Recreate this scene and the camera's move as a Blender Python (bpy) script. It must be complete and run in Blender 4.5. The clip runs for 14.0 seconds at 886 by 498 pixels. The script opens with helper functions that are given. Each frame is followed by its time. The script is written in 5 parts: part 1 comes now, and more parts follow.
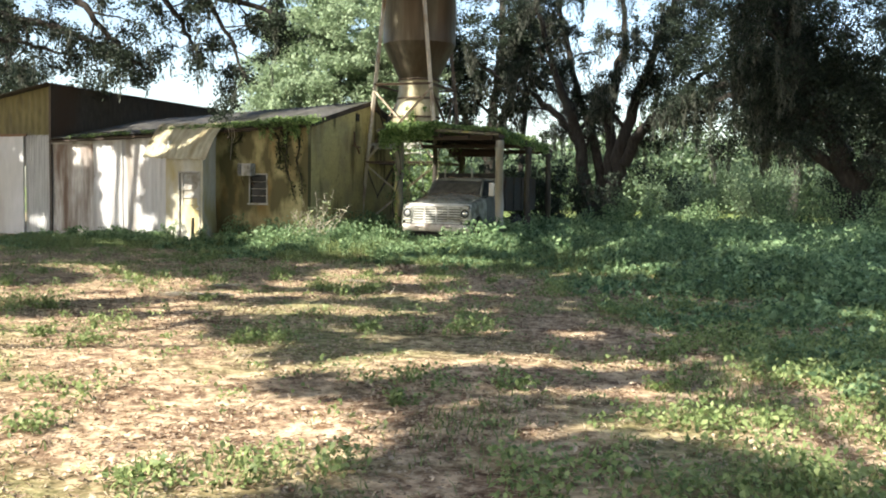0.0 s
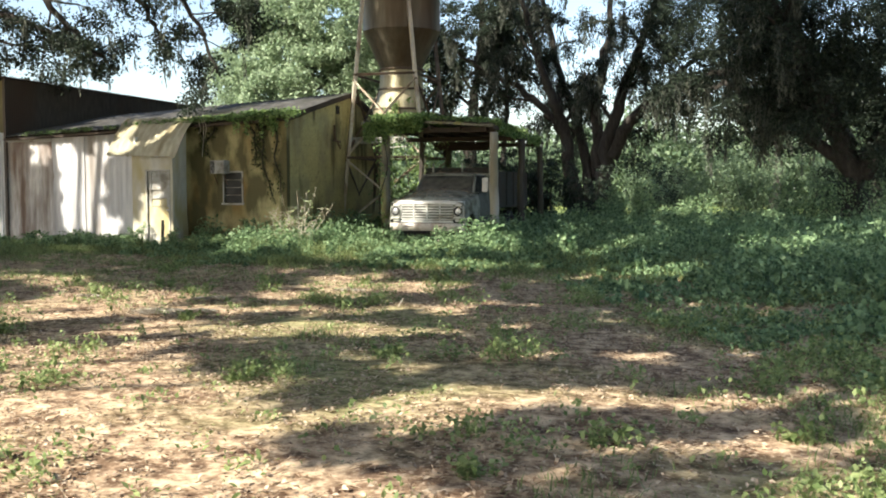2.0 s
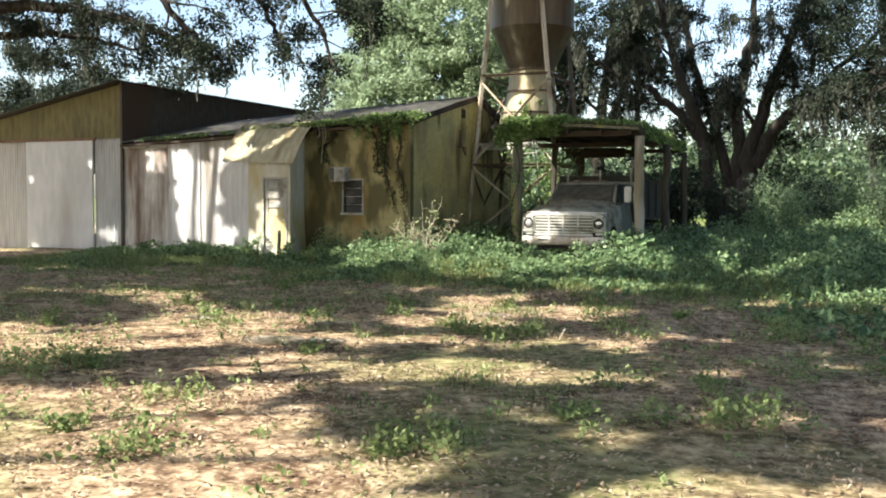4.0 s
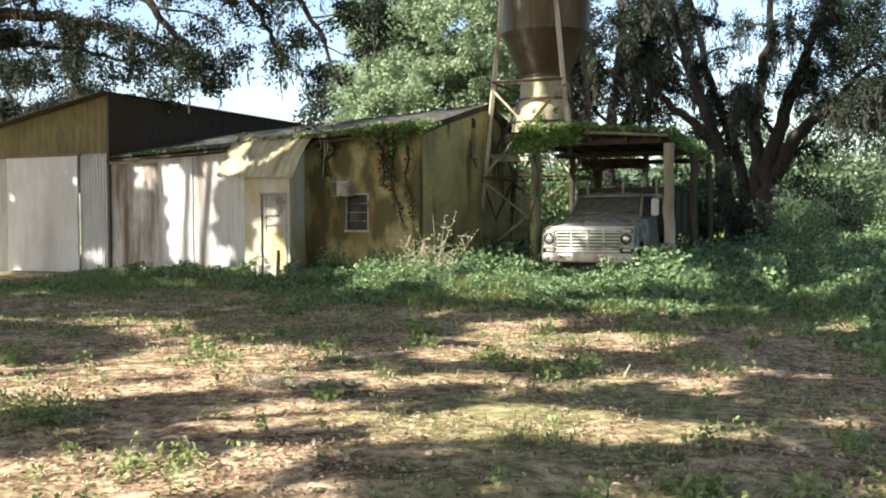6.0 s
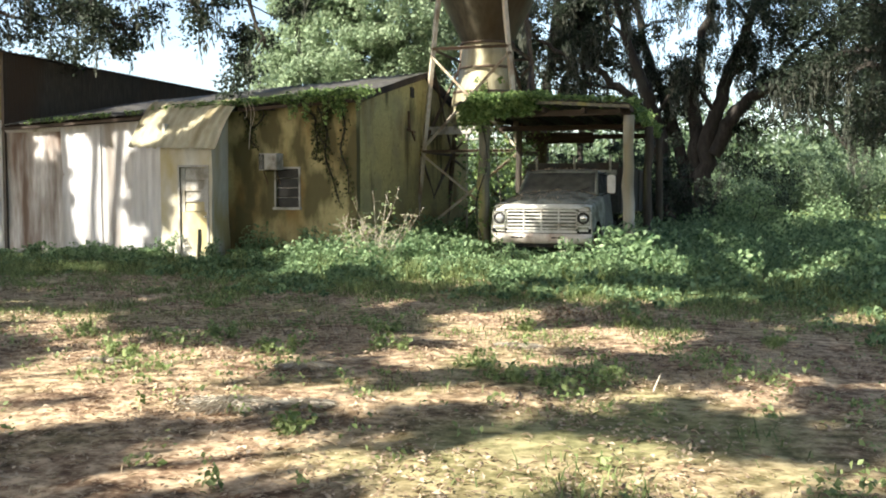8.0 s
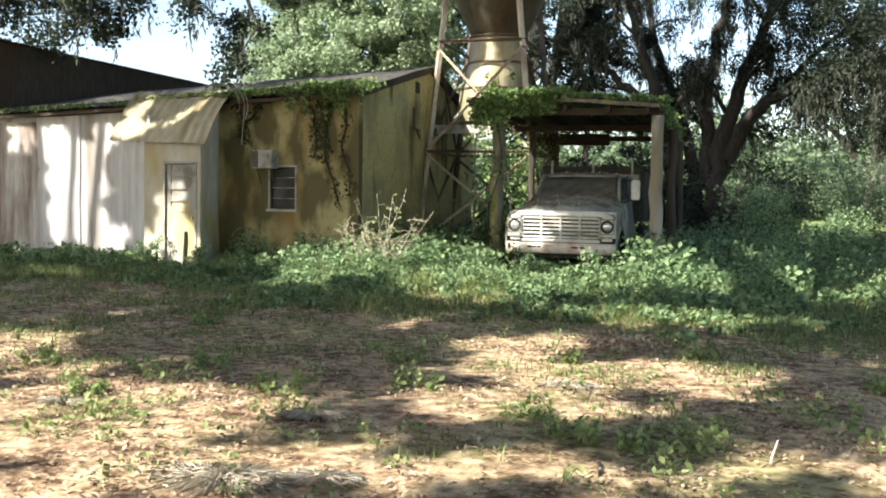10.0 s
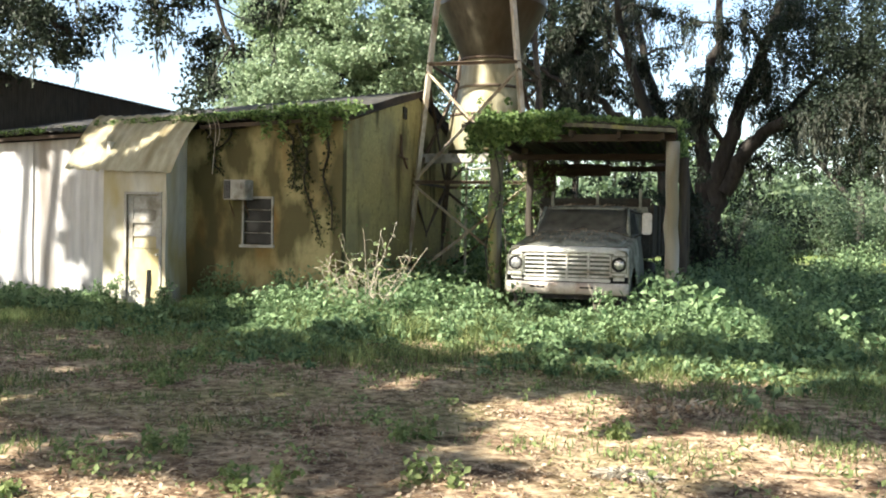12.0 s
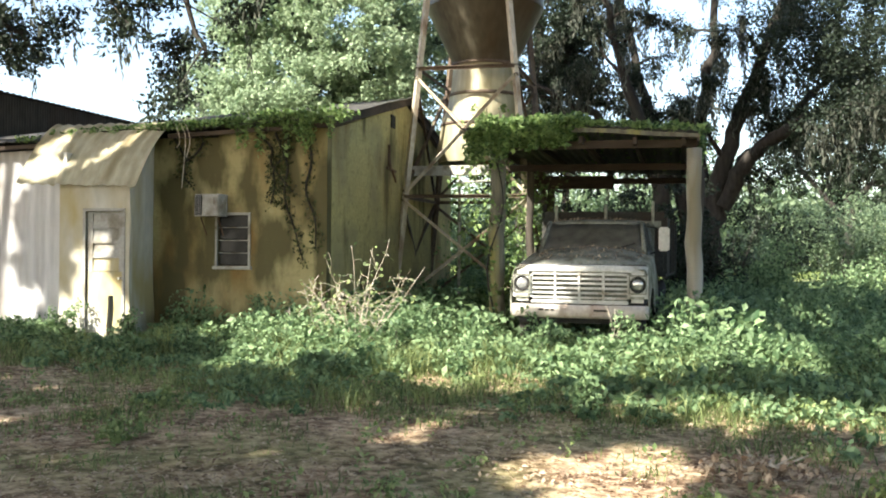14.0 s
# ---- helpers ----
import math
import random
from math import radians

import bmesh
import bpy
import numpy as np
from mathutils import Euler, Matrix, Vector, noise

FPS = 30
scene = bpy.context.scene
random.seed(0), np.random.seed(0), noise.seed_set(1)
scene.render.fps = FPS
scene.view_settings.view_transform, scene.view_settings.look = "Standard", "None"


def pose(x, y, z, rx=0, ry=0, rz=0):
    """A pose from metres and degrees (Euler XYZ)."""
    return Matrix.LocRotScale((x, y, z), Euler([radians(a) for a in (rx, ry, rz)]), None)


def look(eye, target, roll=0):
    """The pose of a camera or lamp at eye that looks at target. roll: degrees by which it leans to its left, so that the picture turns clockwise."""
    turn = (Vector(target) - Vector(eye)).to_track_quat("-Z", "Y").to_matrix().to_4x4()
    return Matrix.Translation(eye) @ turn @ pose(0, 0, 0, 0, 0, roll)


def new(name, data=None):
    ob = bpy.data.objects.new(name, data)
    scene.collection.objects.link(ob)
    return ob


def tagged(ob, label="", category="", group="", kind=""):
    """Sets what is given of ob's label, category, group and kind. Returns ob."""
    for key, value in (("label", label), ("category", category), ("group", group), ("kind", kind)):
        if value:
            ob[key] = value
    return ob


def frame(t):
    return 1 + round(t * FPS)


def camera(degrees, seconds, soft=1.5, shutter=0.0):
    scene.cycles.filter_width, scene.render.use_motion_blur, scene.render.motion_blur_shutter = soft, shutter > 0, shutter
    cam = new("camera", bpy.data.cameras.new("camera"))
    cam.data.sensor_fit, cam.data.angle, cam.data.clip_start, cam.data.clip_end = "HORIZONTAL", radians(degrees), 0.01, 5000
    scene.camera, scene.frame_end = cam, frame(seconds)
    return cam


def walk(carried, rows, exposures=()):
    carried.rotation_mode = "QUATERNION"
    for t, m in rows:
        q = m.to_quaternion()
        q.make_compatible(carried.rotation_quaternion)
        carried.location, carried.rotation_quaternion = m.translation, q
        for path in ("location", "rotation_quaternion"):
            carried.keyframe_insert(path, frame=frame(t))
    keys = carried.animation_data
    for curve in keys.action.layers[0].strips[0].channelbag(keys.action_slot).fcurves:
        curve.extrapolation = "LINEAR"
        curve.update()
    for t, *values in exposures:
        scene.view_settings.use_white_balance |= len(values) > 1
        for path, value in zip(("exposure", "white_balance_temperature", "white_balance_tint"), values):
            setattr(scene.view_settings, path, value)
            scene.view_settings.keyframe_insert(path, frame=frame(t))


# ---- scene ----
cam = camera(49.5, 14.0, soft=1.95)
PATH = [
    (0, (0.611, -1.358, 1.591), (-0.025, 0.534, 1.473), 0.8),
    (0.5, (0.24, -0.906, 1.596), (-0.531, 0.934, 1.459), 1.3),
    (1, (-0.068, -0.522, 1.599), (-0.837, 1.319, 1.459), 1.6),
    (1.5, (-0.317, -0.188, 1.598), (-0.894, 1.724, 1.474), 0.3),
    (2, (-0.596, 0.201, 1.595), (-1.166, 2.114, 1.469), -0.0),
    (2.5, (-0.915, 0.658, 1.588), (-1.619, 2.529, 1.516), 1.5),
    (3, (-1.252, 1.157, 1.579), (-1.98, 3.019, 1.517), -0.1),
    (3.5, (-1.582, 1.65, 1.571), (-2.348, 3.496, 1.506), 0.4),
    (3.7, (-1.703, 1.825, 1.569), (-2.485, 3.662, 1.462), 0.3),
    (5.8, (-2.833, 3.399, 1.499), (-3.597, 5.247, 1.443), 0.1),
    (6, (-2.952, 3.552, 1.496), (-3.724, 5.396, 1.429), -0.3),
    (6.5, (-3.263, 3.932, 1.487), (-3.98, 5.797, 1.416), 1.1),
    (7, (-3.587, 4.302, 1.487), (-4.103, 6.233, 1.41), 1.5),
    (7.5, (-3.89, 4.667, 1.487), (-4.493, 6.571, 1.372), 0.1),
    (9.8, (-4.985, 6.312, 1.526), (-5.577, 8.219, 1.413), -0.4),
    (10, (-5.061, 6.468, 1.528), (-5.638, 8.38, 1.416), 1.0),
    (10.5, (-5.225, 6.879, 1.53), (-5.793, 8.796, 1.476), 1.1),
    (11, (-5.435, 7.267, 1.525), (-6.023, 9.177, 1.457), 3.1),
    (11.5, (-5.676, 7.659, 1.536), (-6.232, 9.58, 1.498), 0.9),
    (12, (-5.865, 8.075, 1.523), (-6.394, 10.003, 1.483), 1.0),
    (12.5, (-6.067, 8.462, 1.506), (-6.567, 10.398, 1.517), 0.5),
    (13, (-6.307, 8.822, 1.512), (-6.673, 10.788, 1.536), 0.7),
    (13.5, (-6.468, 9.187, 1.488), (-6.823, 11.155, 1.513), 0.3),
    (14, (-6.626, 9.58, 1.503), (-7.106, 11.522, 1.503), 0.5),
]
walk(cam, [(t, look(eye, target, roll)) for t, eye, target, roll in PATH], [(0, 1.46, 6900, 10), (0.6, 1.27, 6900, 10), (2.5, 1.33, 6900, 10), (6.5, 1.35, 6900, 10), (7.5, 1.46, 6900, 10), (11, 1.48, 6900, 10), (12, 1.58, 6900, 10), (14, 1.8, 6900, 10)])

# ---- world, sun ----
SUN_TO = Vector((-0.42, -0.72, 0.62)).normalized()
world = bpy.data.worlds.new("sky")
scene.world = world
world.use_nodes = True
wn = world.node_tree.nodes
wn.clear()
sky = wn.new("ShaderNodeTexSky")
sky.sky_type = "NISHITA"
sky.sun_disc = False
sky.sun_elevation = math.asin(SUN_TO.z)
sky.sun_rotation = math.atan2(SUN_TO.x, SUN_TO.y)
sky.air_density, sky.dust_density, sky.ozone_density = 1.0, 1.5, 1.5
bg = wn.new("ShaderNodeBackground")
bg.inputs["Strength"].default_value = 0.125
wo = wn.new("ShaderNodeOutputWorld")
world.node_tree.links.new(sky.outputs[0], bg.inputs[0])
world.node_tree.links.new(bg.outputs[0], wo.inputs[0])
sun_data = bpy.data.lights.new("sun", "SUN")
sun_data.energy, sun_data.angle, sun_data.color = 5.0, radians(0.55), (1.0, 0.97, 0.91)
sun = new("sun", sun_data)
sun.matrix_world = look(SUN_TO * 60, (0, 0, 0))

# ---- materials ----


def nodes_of(m):
    m.use_nodes = True
    nt = m.node_tree
    nt.nodes.clear()
    return nt


def ramp(nt, fac, stops):
    r = nt.nodes.new("ShaderNodeValToRGB")
    els = r.color_ramp.elements
    els[0].position, els[0].color = stops[0][0], (*stops[0][1], 1)
    els[1].position, els[1].color = stops[-1][0], (*stops[-1][1], 1)
    for p, c in stops[1:-1]:
        e = els.new(p)
        e.color = (*c, 1)
    nt.links.new(fac, r.inputs[0])
    return r.outputs[0]


def noise_tex(nt, scale, detail=4, stretch=(1, 1, 1), coords="Object"):
    tc = nt.nodes.new("ShaderNodeTexCoord")
    mp = nt.nodes.new("ShaderNodeMapping")
    mp.inputs["Scale"].default_value = stretch
    n = nt.nodes.new("ShaderNodeTexNoise")
    n.inputs["Scale"].default_value, n.inputs["Detail"].default_value = scale, detail
    nt.links.new(tc.outputs[coords], mp.inputs[0])
    nt.links.new(mp.outputs[0], n.inputs["Vector"])
    return n.outputs["Fac"]


def mixed(nt, fac, a, b, blend="MIX"):
    m = nt.nodes.new("ShaderNodeMix")
    m.data_type, m.blend_type = "RGBA", blend
    for sock, v in ((m.inputs[0], fac), (m.inputs[6], a), (m.inputs[7], b)):
        if isinstance(v, tuple):
            sock.default_value = (*v, 1)
        elif isinstance(v, (int, float)):
            sock.default_value = v
        else:
            nt.links.new(v, sock)
    return m.outputs[2]


def finish(nt, colour, rough=0.8, metal=0.0, bump=None, bump_strength=0.3, bump_dist=0.01, spec=0.4):
    p = nt.nodes.new("ShaderNodeBsdfPrincipled")
    o = nt.nodes.new("ShaderNodeOutputMaterial")
    if isinstance(colour, tuple):
        p.inputs["Base Color"].default_value = (*colour, 1)
    else:
        nt.links.new(colour, p.inputs["Base Color"])
    if isinstance(rough, (int, float)):
        p.inputs["Roughness"].default_value = rough
    else:
        nt.links.new(rough, p.inputs["Roughness"])
    p.inputs["Metallic"].default_value = metal
    p.inputs["Specular IOR Level"].default_value = spec
    if bump is not None:
        b = nt.nodes.new("ShaderNodeBump")
        b.inputs["Strength"].default_value, b.inputs["Distance"].default_value = bump_strength, bump_dist
        nt.links.new(bump, b.inputs["Height"])
        nt.links.new(b.outputs[0], p.inputs["Normal"])
    nt.links.new(p.outputs[0], o.inputs[0])
    return p


def worn(name, base, second, stain, big=0.7, fine=14.0, stretch=(1, 1, 1), rough=0.8, metal=0.0, stain_at=(0.5, 0.68), bump_strength=0.35, bump_dist=0.008, spec=0.35):
    """A weathered surface: two tones in fine grain, and larger stains."""
    m = bpy.data.materials.new(name)
    nt = nodes_of(m)
    f = noise_tex(nt, fine, 6, stretch)
    c = ramp(nt, f, [(0.3, base), (0.7, second)])
    s = ramp(nt, noise_tex(nt, big, 7, stretch), [(stain_at[0], (0, 0, 0)), (stain_at[1], (1, 1, 1))])
    c = mixed(nt, s, c, stain)
    finish(nt, c, rough, metal, f, bump_strength, bump_dist, spec)
    return m


def leafy(name, dark, light, through_light=0.35, rough=0.5):
    m = bpy.data.materials.new(name)
    nt = nodes_of(m)
    g = nt.nodes.new("ShaderNodeNewGeometry")
    c = ramp(nt, g.outputs["Random Per Island"], [(0.0, dark), (1.0, light)])
    p = nt.nodes.new("ShaderNodeBsdfPrincipled")
    p.inputs["Roughness"].default_value = rough
    p.inputs["Specular IOR Level"].default_value = 0.3
    t = nt.nodes.new("ShaderNodeBsdfTranslucent")
    mx = nt.nodes.new("ShaderNodeMixShader")
    mx.inputs[0].default_value = through_light
    o = nt.nodes.new("ShaderNodeOutputMaterial")
    nt.links.new(c, p.inputs["Base Color"])
    nt.links.new(c, t.inputs["Color"])
    nt.links.new(p.outputs[0], mx.inputs[1])
    nt.links.new(t.outputs[0], mx.inputs[2])
    nt.links.new(mx.outputs[0], o.inputs[0])
    return m


def ground_material():
    m = bpy.data.materials.new("leaf_litter_soil")
    nt = nodes_of(m)
    fine = noise_tex(nt, 30, 5)
    clod = noise_tex(nt, 7.5, 8)
    mid = noise_tex(nt, 1.9, 8)
    big = noise_tex(nt, 0.33, 6)
    soil = ramp(nt, clod, [(0.34, (0.075, 0.043, 0.026)), (0.5, (0.22, 0.142, 0.088)), (0.66, (0.54, 0.40, 0.265))])
    dry = ramp(nt, clod, [(0.33, (0.20, 0.125, 0.073)), (0.64, (0.74, 0.57, 0.375))])
    c = mixed(nt, ramp(nt, mid, [(0.42, (0, 0, 0)), (0.6, (1, 1, 1))]), soil, dry)
    c = mixed(nt, ramp(nt, fine, [(0.56, (0, 0, 0)), (0.72, (0.55, 0.55, 0.55))]), c, (0.66, 0.55, 0.40))
    c = mixed(nt, ramp(nt, fine, [(0.30, (0.5, 0.5, 0.5)), (0.42, (0, 0, 0))]), c, (0.07, 0.04, 0.024))
    grass = ramp(nt, clod, [(0.3, (0.09, 0.105, 0.035)), (0.7, (0.36, 0.36, 0.16))])
    c = mixed(nt, ramp(nt, big, [(0.47, (0, 0, 0)), (0.62, (0.8, 0.8, 0.8))]), c, grass)
    finish(nt, c, 0.95, 0, clod, 0.6, 0.03, 0.15)
    return m


GROUND = ground_material()
MEADOW = worn("meadow_grass", (0.10, 0.16, 0.035), (0.22, 0.26, 0.07), (0.20, 0.19, 0.08), 0.08, 3.0)


def block_wall_material(name, mould_at, rust_at, pale, deep, mortar, streak):
    m = bpy.data.materials.new(name)
    nt = nodes_of(m)
    tc = nt.nodes.new("ShaderNodeTexCoord")
    sep = nt.nodes.new("ShaderNodeSeparateXYZ")
    nt.links.new(tc.outputs["Object"], sep.inputs[0])
    add = nt.nodes.new("ShaderNodeMath")
    nt.links.new(sep.outputs[0], add.inputs[0])
    nt.links.new(sep.outputs[1], add.inputs[1])
    comb = nt.nodes.new("ShaderNodeCombineXYZ")
    nt.links.new(add.outputs[0], comb.inputs[0])
    nt.links.new(sep.outputs[2], comb.inputs[1])
    br = nt.nodes.new("ShaderNodeTexBrick")
    br.inputs["Scale"].default_value = 1.0
    br.inputs["Brick Width"].default_value, br.inputs["Row Height"].default_value = 0.4, 0.2
    br.inputs["Mortar Size"].default_value = 0.006
    br.inputs["Color1"].default_value, br.inputs["Color2"].default_value, br.inputs["Mortar"].default_value = (1, 1, 1, 1), (0.93, 0.93, 0.93, 1), (mortar, mortar, mortar, 1)
    nt.links.new(comb.outputs[0], br.inputs["Vector"])
    fine = noise_tex(nt, 18, 6)
    c = ramp(nt, fine, [(0.3, deep), (0.7, pale)])
    grey = ramp(nt, noise_tex(nt, 0.9, 6), [(0.45, (0, 0, 0)), (0.62, (1, 1, 1))])
    c = mixed(nt, grey, c, (0.36, 0.31, 0.16))
    rust = ramp(nt, noise_tex(nt, 1.1, 7, (1, 1, 0.35)), [(rust_at, (0, 0, 0)), (rust_at + 0.18, (1, 1, 1))])
    c = mixed(nt, rust, c, (0.21, 0.135, 0.05))
    mould = ramp(nt, noise_tex(nt, 1.9, 9, (1, 1, streak)), [(mould_at, (0, 0, 0)), (mould_at + 0.13, (0.9, 0.9, 0.9))])
    c = mixed(nt, mould, c, (0.085, 0.075, 0.035))
    speck = ramp(nt, noise_tex(nt, 7.0, 8), [(0.56, (0, 0, 0)), (0.8, (0.6, 0.6, 0.6))])
    c = mixed(nt, speck, c, (0.10, 0.09, 0.05))
    c = mixed(nt, 1.0, c, br.outputs["Color"], "MULTIPLY")
    finish(nt, c, 0.9, 0, br.outputs["Color"], 0.4, 0.006, 0.2)
    return m


YELLOW = block_wall_material("stained_yellow_block_wall", 0.42, 0.48, (0.40, 0.36, 0.185), (0.31, 0.27, 0.13), 0.93, 0.4)
# less mould, and a brighter yellow that holds light bounced off the weeds
YELLOW_GABLE = block_wall_material("bounce_lit_yellow_block_wall", 0.56, 0.56, (0.56, 0.48, 0.22), (0.43, 0.36, 0.15), 0.88, 0.25)
WHITE_TIN = worn("weathered_white_metal_siding", (0.44, 0.44, 0.44), (0.57, 0.565, 0.555), (0.22, 0.185, 0.15), 1.5, 10, (1, 1, 0.16), 0.6, 0.0, (0.47, 0.74))
SLIDE_TIN = worn("dull_white_door_sheet", (0.40, 0.41, 0.42), (0.49, 0.495, 0.50), (0.30, 0.29, 0.27), 0.9, 6, (1, 1, 0.3), 0.55, 0.0, (0.5, 0.75))
RUSTY_TIN = worn("rust_bitten_white_siding", (0.36, 0.33, 0.30), (0.52, 0.50, 0.47), (0.13, 0.085, 0.06), 1.1, 10, (1.6, 1, 0.3), 0.65, 0.0, (0.42, 0.6))
CREAM = worn("chalky_cream_board", (0.46, 0.45, 0.40), (0.58, 0.565, 0.50), (0.40, 0.33, 0.16), 1.1, 8, (1, 1, 0.4), 0.75)
DARK_TIN = worn("dark_rusted_metal_siding", (0.05, 0.047, 0.042), (0.09, 0.082, 0.072), (0.075, 0.05, 0.035), 0.5, 10, (1, 1, 0.3), 0.7, 0.2)
FASCIA = worn("mouldy_ochre_fascia", (0.095, 0.083, 0.036), (0.16, 0.138, 0.058), (0.045, 0.042, 0.024), 0.8, 8, (1, 1, 0.3), 0.8)
ROOF_TIN = worn("mossy_grey_metal_roof", (0.07, 0.065, 0.058), (0.14, 0.135, 0.12), (0.05, 0.05, 0.025), 0.7, 7, (1, 0.3, 1), 0.7, 0.2)
AWNING_TIN = worn("lichen_stained_corrugated_awning", (0.30, 0.27, 0.17), (0.46, 0.42, 0.29), (0.17, 0.125, 0.045), 1.6, 9, (1, 0.35, 0.35), 0.65, 0.15)
RUST = worn("rust_brown_steel", (0.11, 0.06, 0.035), (0.20, 0.12, 0.07), (0.07, 0.045, 0.03), 1.2, 12, (1, 1, 0.3), 0.65, 0.35)
STEEL = worn("sunlit_weathered_angle_iron", (0.42, 0.36, 0.27), (0.58, 0.52, 0.42), (0.17, 0.09, 0.04), 1.8, 20, (1, 1, 0.5), 0.6, 0.3)
DARK_STEEL = worn("dark_rusty_angle_iron", (0.08, 0.055, 0.04), (0.15, 0.11, 0.08), (0.20, 0.16, 0.11), 2.0, 20, (1, 1, 1), 0.7, 0.3)
GALV = worn("lichened_galvanised_sheet", (0.30, 0.275, 0.18), (0.44, 0.41, 0.29), (0.19, 0.15, 0.045), 1.0, 10, (1, 1, 0.2), 0.5, 0.2, (0.42, 0.62))
HOPPER = worn("rust_streaked_galvanised_silo", (0.075, 0.066, 0.045), (0.145, 0.128, 0.09), (0.07, 0.042, 0.022), 0.8, 8, (1, 1, 0.12), 0.4, 0.25, (0.46, 0.64))
POST = worn("weathered_grey_timber", (0.36, 0.35, 0.32), (0.54, 0.53, 0.49), (0.22, 0.19, 0.13), 2.0, 16, (1, 1, 0.12), 0.9)
MOSSY_POST = worn("lichened_dark_timber", (0.10, 0.09, 0.07), (0.19, 0.18, 0.13), (0.30, 0.27, 0.08), 2.5, 16, (1, 1, 0.15), 0.9)
DARK_POST = worn("shade_darkened_timber", (0.035, 0.03, 0.024), (0.07, 0.06, 0.046), (0.09, 0.085, 0.04), 2.5, 16, (1, 1, 0.15), 0.9)
OLD_WOOD = worn("dark_old_roof_boards", (0.05, 0.036, 0.028), (0.09, 0.066, 0.05), (0.035, 0.027, 0.022), 1.0, 14, (0.2, 1, 1), 0.9)
BARK = worn("dark_oak_bark", (0.022, 0.019, 0.016), (0.055, 0.048, 0.04), (0.05, 0.05, 0.042), 1.3, 9, (1, 1, 0.35), 0.95, 0, (0.55, 0.75), 0.9, 0.05)
TRUCK_PAINT = worn("chalky_faded_green_white_paint", (0.20, 0.21, 0.165), (0.36, 0.36, 0.30), (0.085, 0.08, 0.05), 3.2, 18, (1, 1, 1), 0.55, 0.0, (0.48, 0.66))
TRUCK_WHITE = worn("chalky_white_paint", (0.46, 0.46, 0.42), (0.62, 0.61, 0.56), (0.25, 0.21, 0.15), 3.0, 20, (1, 1, 1), 0.5, 0.0, (0.52, 0.7))
TRUCK_DARK = worn("dark_grey_green_dusty_paint", (0.085, 0.09, 0.07), (0.14, 0.145, 0.12), (0.07, 0.065, 0.05), 2.0, 18, (1, 1, 1), 0.6)
BLACK = worn("sooty_and_unlit_black", (0.012, 0.012, 0.011), (0.03, 0.028, 0.025), (0.05, 0.04, 0.03), 2.0, 20)
RUBBER = worn("perished_rubber", (0.02, 0.02, 0.02), (0.04, 0.038, 0.035), (0.07, 0.06, 0.045), 3.0, 25)
CHROME = worn("pitted_chrome", (0.55, 0.55, 0.52), (0.72, 0.72, 0.70), (0.35, 0.28, 0.2), 4.0, 30, (1, 1, 1), 0.3, 0.8)
BED_PAINT = worn("shade_darkened_truck_bed", (0.028, 0.028, 0.024), (0.05, 0.05, 0.042), (0.045, 0.032, 0.022), 1.5, 15)
WHITE_FRAME = worn("flaking_white_frame", (0.30, 0.29, 0.26), (0.42, 0.41, 0.37), (0.16, 0.14, 0.10), 3.0, 25)
AC_CASE = worn("dirty_grey_casing", (0.30, 0.29, 0.27), (0.42, 0.41, 0.38), (0.16, 0.14, 0.11), 4.0, 25)
GLASS = bpy.data.materials.new("dusty_dark_glass")
_nt = nodes_of(GLASS)
finish(_nt, ramp(_nt, noise_tex(_nt, 9, 5), [(0.3, (0.006, 0.007, 0.007)), (0.7, (0.02, 0.021, 0.02))]), ramp(_nt, noise_tex(_nt, 4, 4), [(0.3, (0.3,) * 3), (0.7, (0.6,) * 3)]), 0, None, spec=0.25)
WINDSHIELD = bpy.data.materials.new("dusty_windshield_glass")
_nt = nodes_of(WINDSHIELD)
finish(_nt, ramp(_nt, noise_tex(_nt, 5, 6), [(0.3, (0.05, 0.048, 0.038)), (0.7, (0.14, 0.135, 0.11))]), 0.5, 0, None, spec=0.5)
LENS = bpy.data.materials.new("headlamp_glass")
_nt = nodes_of(LENS)
finish(_nt, ramp(_nt, noise_tex(_nt, 30, 3), [(0.3, (0.30, 0.31, 0.31)), (0.7, (0.55, 0.55, 0.54))]), 0.12, 0.6)
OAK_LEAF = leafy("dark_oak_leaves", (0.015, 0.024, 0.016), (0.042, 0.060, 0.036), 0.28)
BRIGHT_LEAF = leafy("fresh_green_leaves", (0.18, 0.26, 0.155), (0.42, 0.52, 0.33), 0.42)
FAR_LEAF = leafy("pale_green_leaves", (0.07, 0.115, 0.065), (0.20, 0.27, 0.15), 0.35)
VINE_LEAF = leafy("vine_leaves", (0.06, 0.125, 0.035), (0.31, 0.43, 0.16), 0.4)
WEED_LEAF = leafy("weed_leaves", (0.055, 0.115, 0.05), (0.33, 0.46, 0.235), 0.42)
SPROUT_LEAF = leafy("yellow_green_sprout_leaves", (0.11, 0.17, 0.055), (0.37, 0.44, 0.19), 0.42)
GRASS_BLADE = leafy("grass_blades", (0.075, 0.12, 0.04), (0.31, 0.36, 0.15), 0.4, 0.6)
DRY_LEAF = leafy("dry_fallen_leaves", (0.15, 0.09, 0.055), (0.62, 0.50, 0.36), 0.1, 0.8)
MOSS = leafy("grey_hanging_moss", (0.065, 0.075, 0.06), (0.15, 0.16, 0.125), 0.3, 0.9)
TWIG = worn("dry_pale_twigs", (0.36, 0.31, 0.24), (0.54, 0.48, 0.39), (0.2, 0.15, 0.1), 3.0, 20)
WALL_LEAF = leafy("withered_dark_vine_leaves", (0.03, 0.035, 0.015), (0.10, 0.12, 0.04), 0.25)
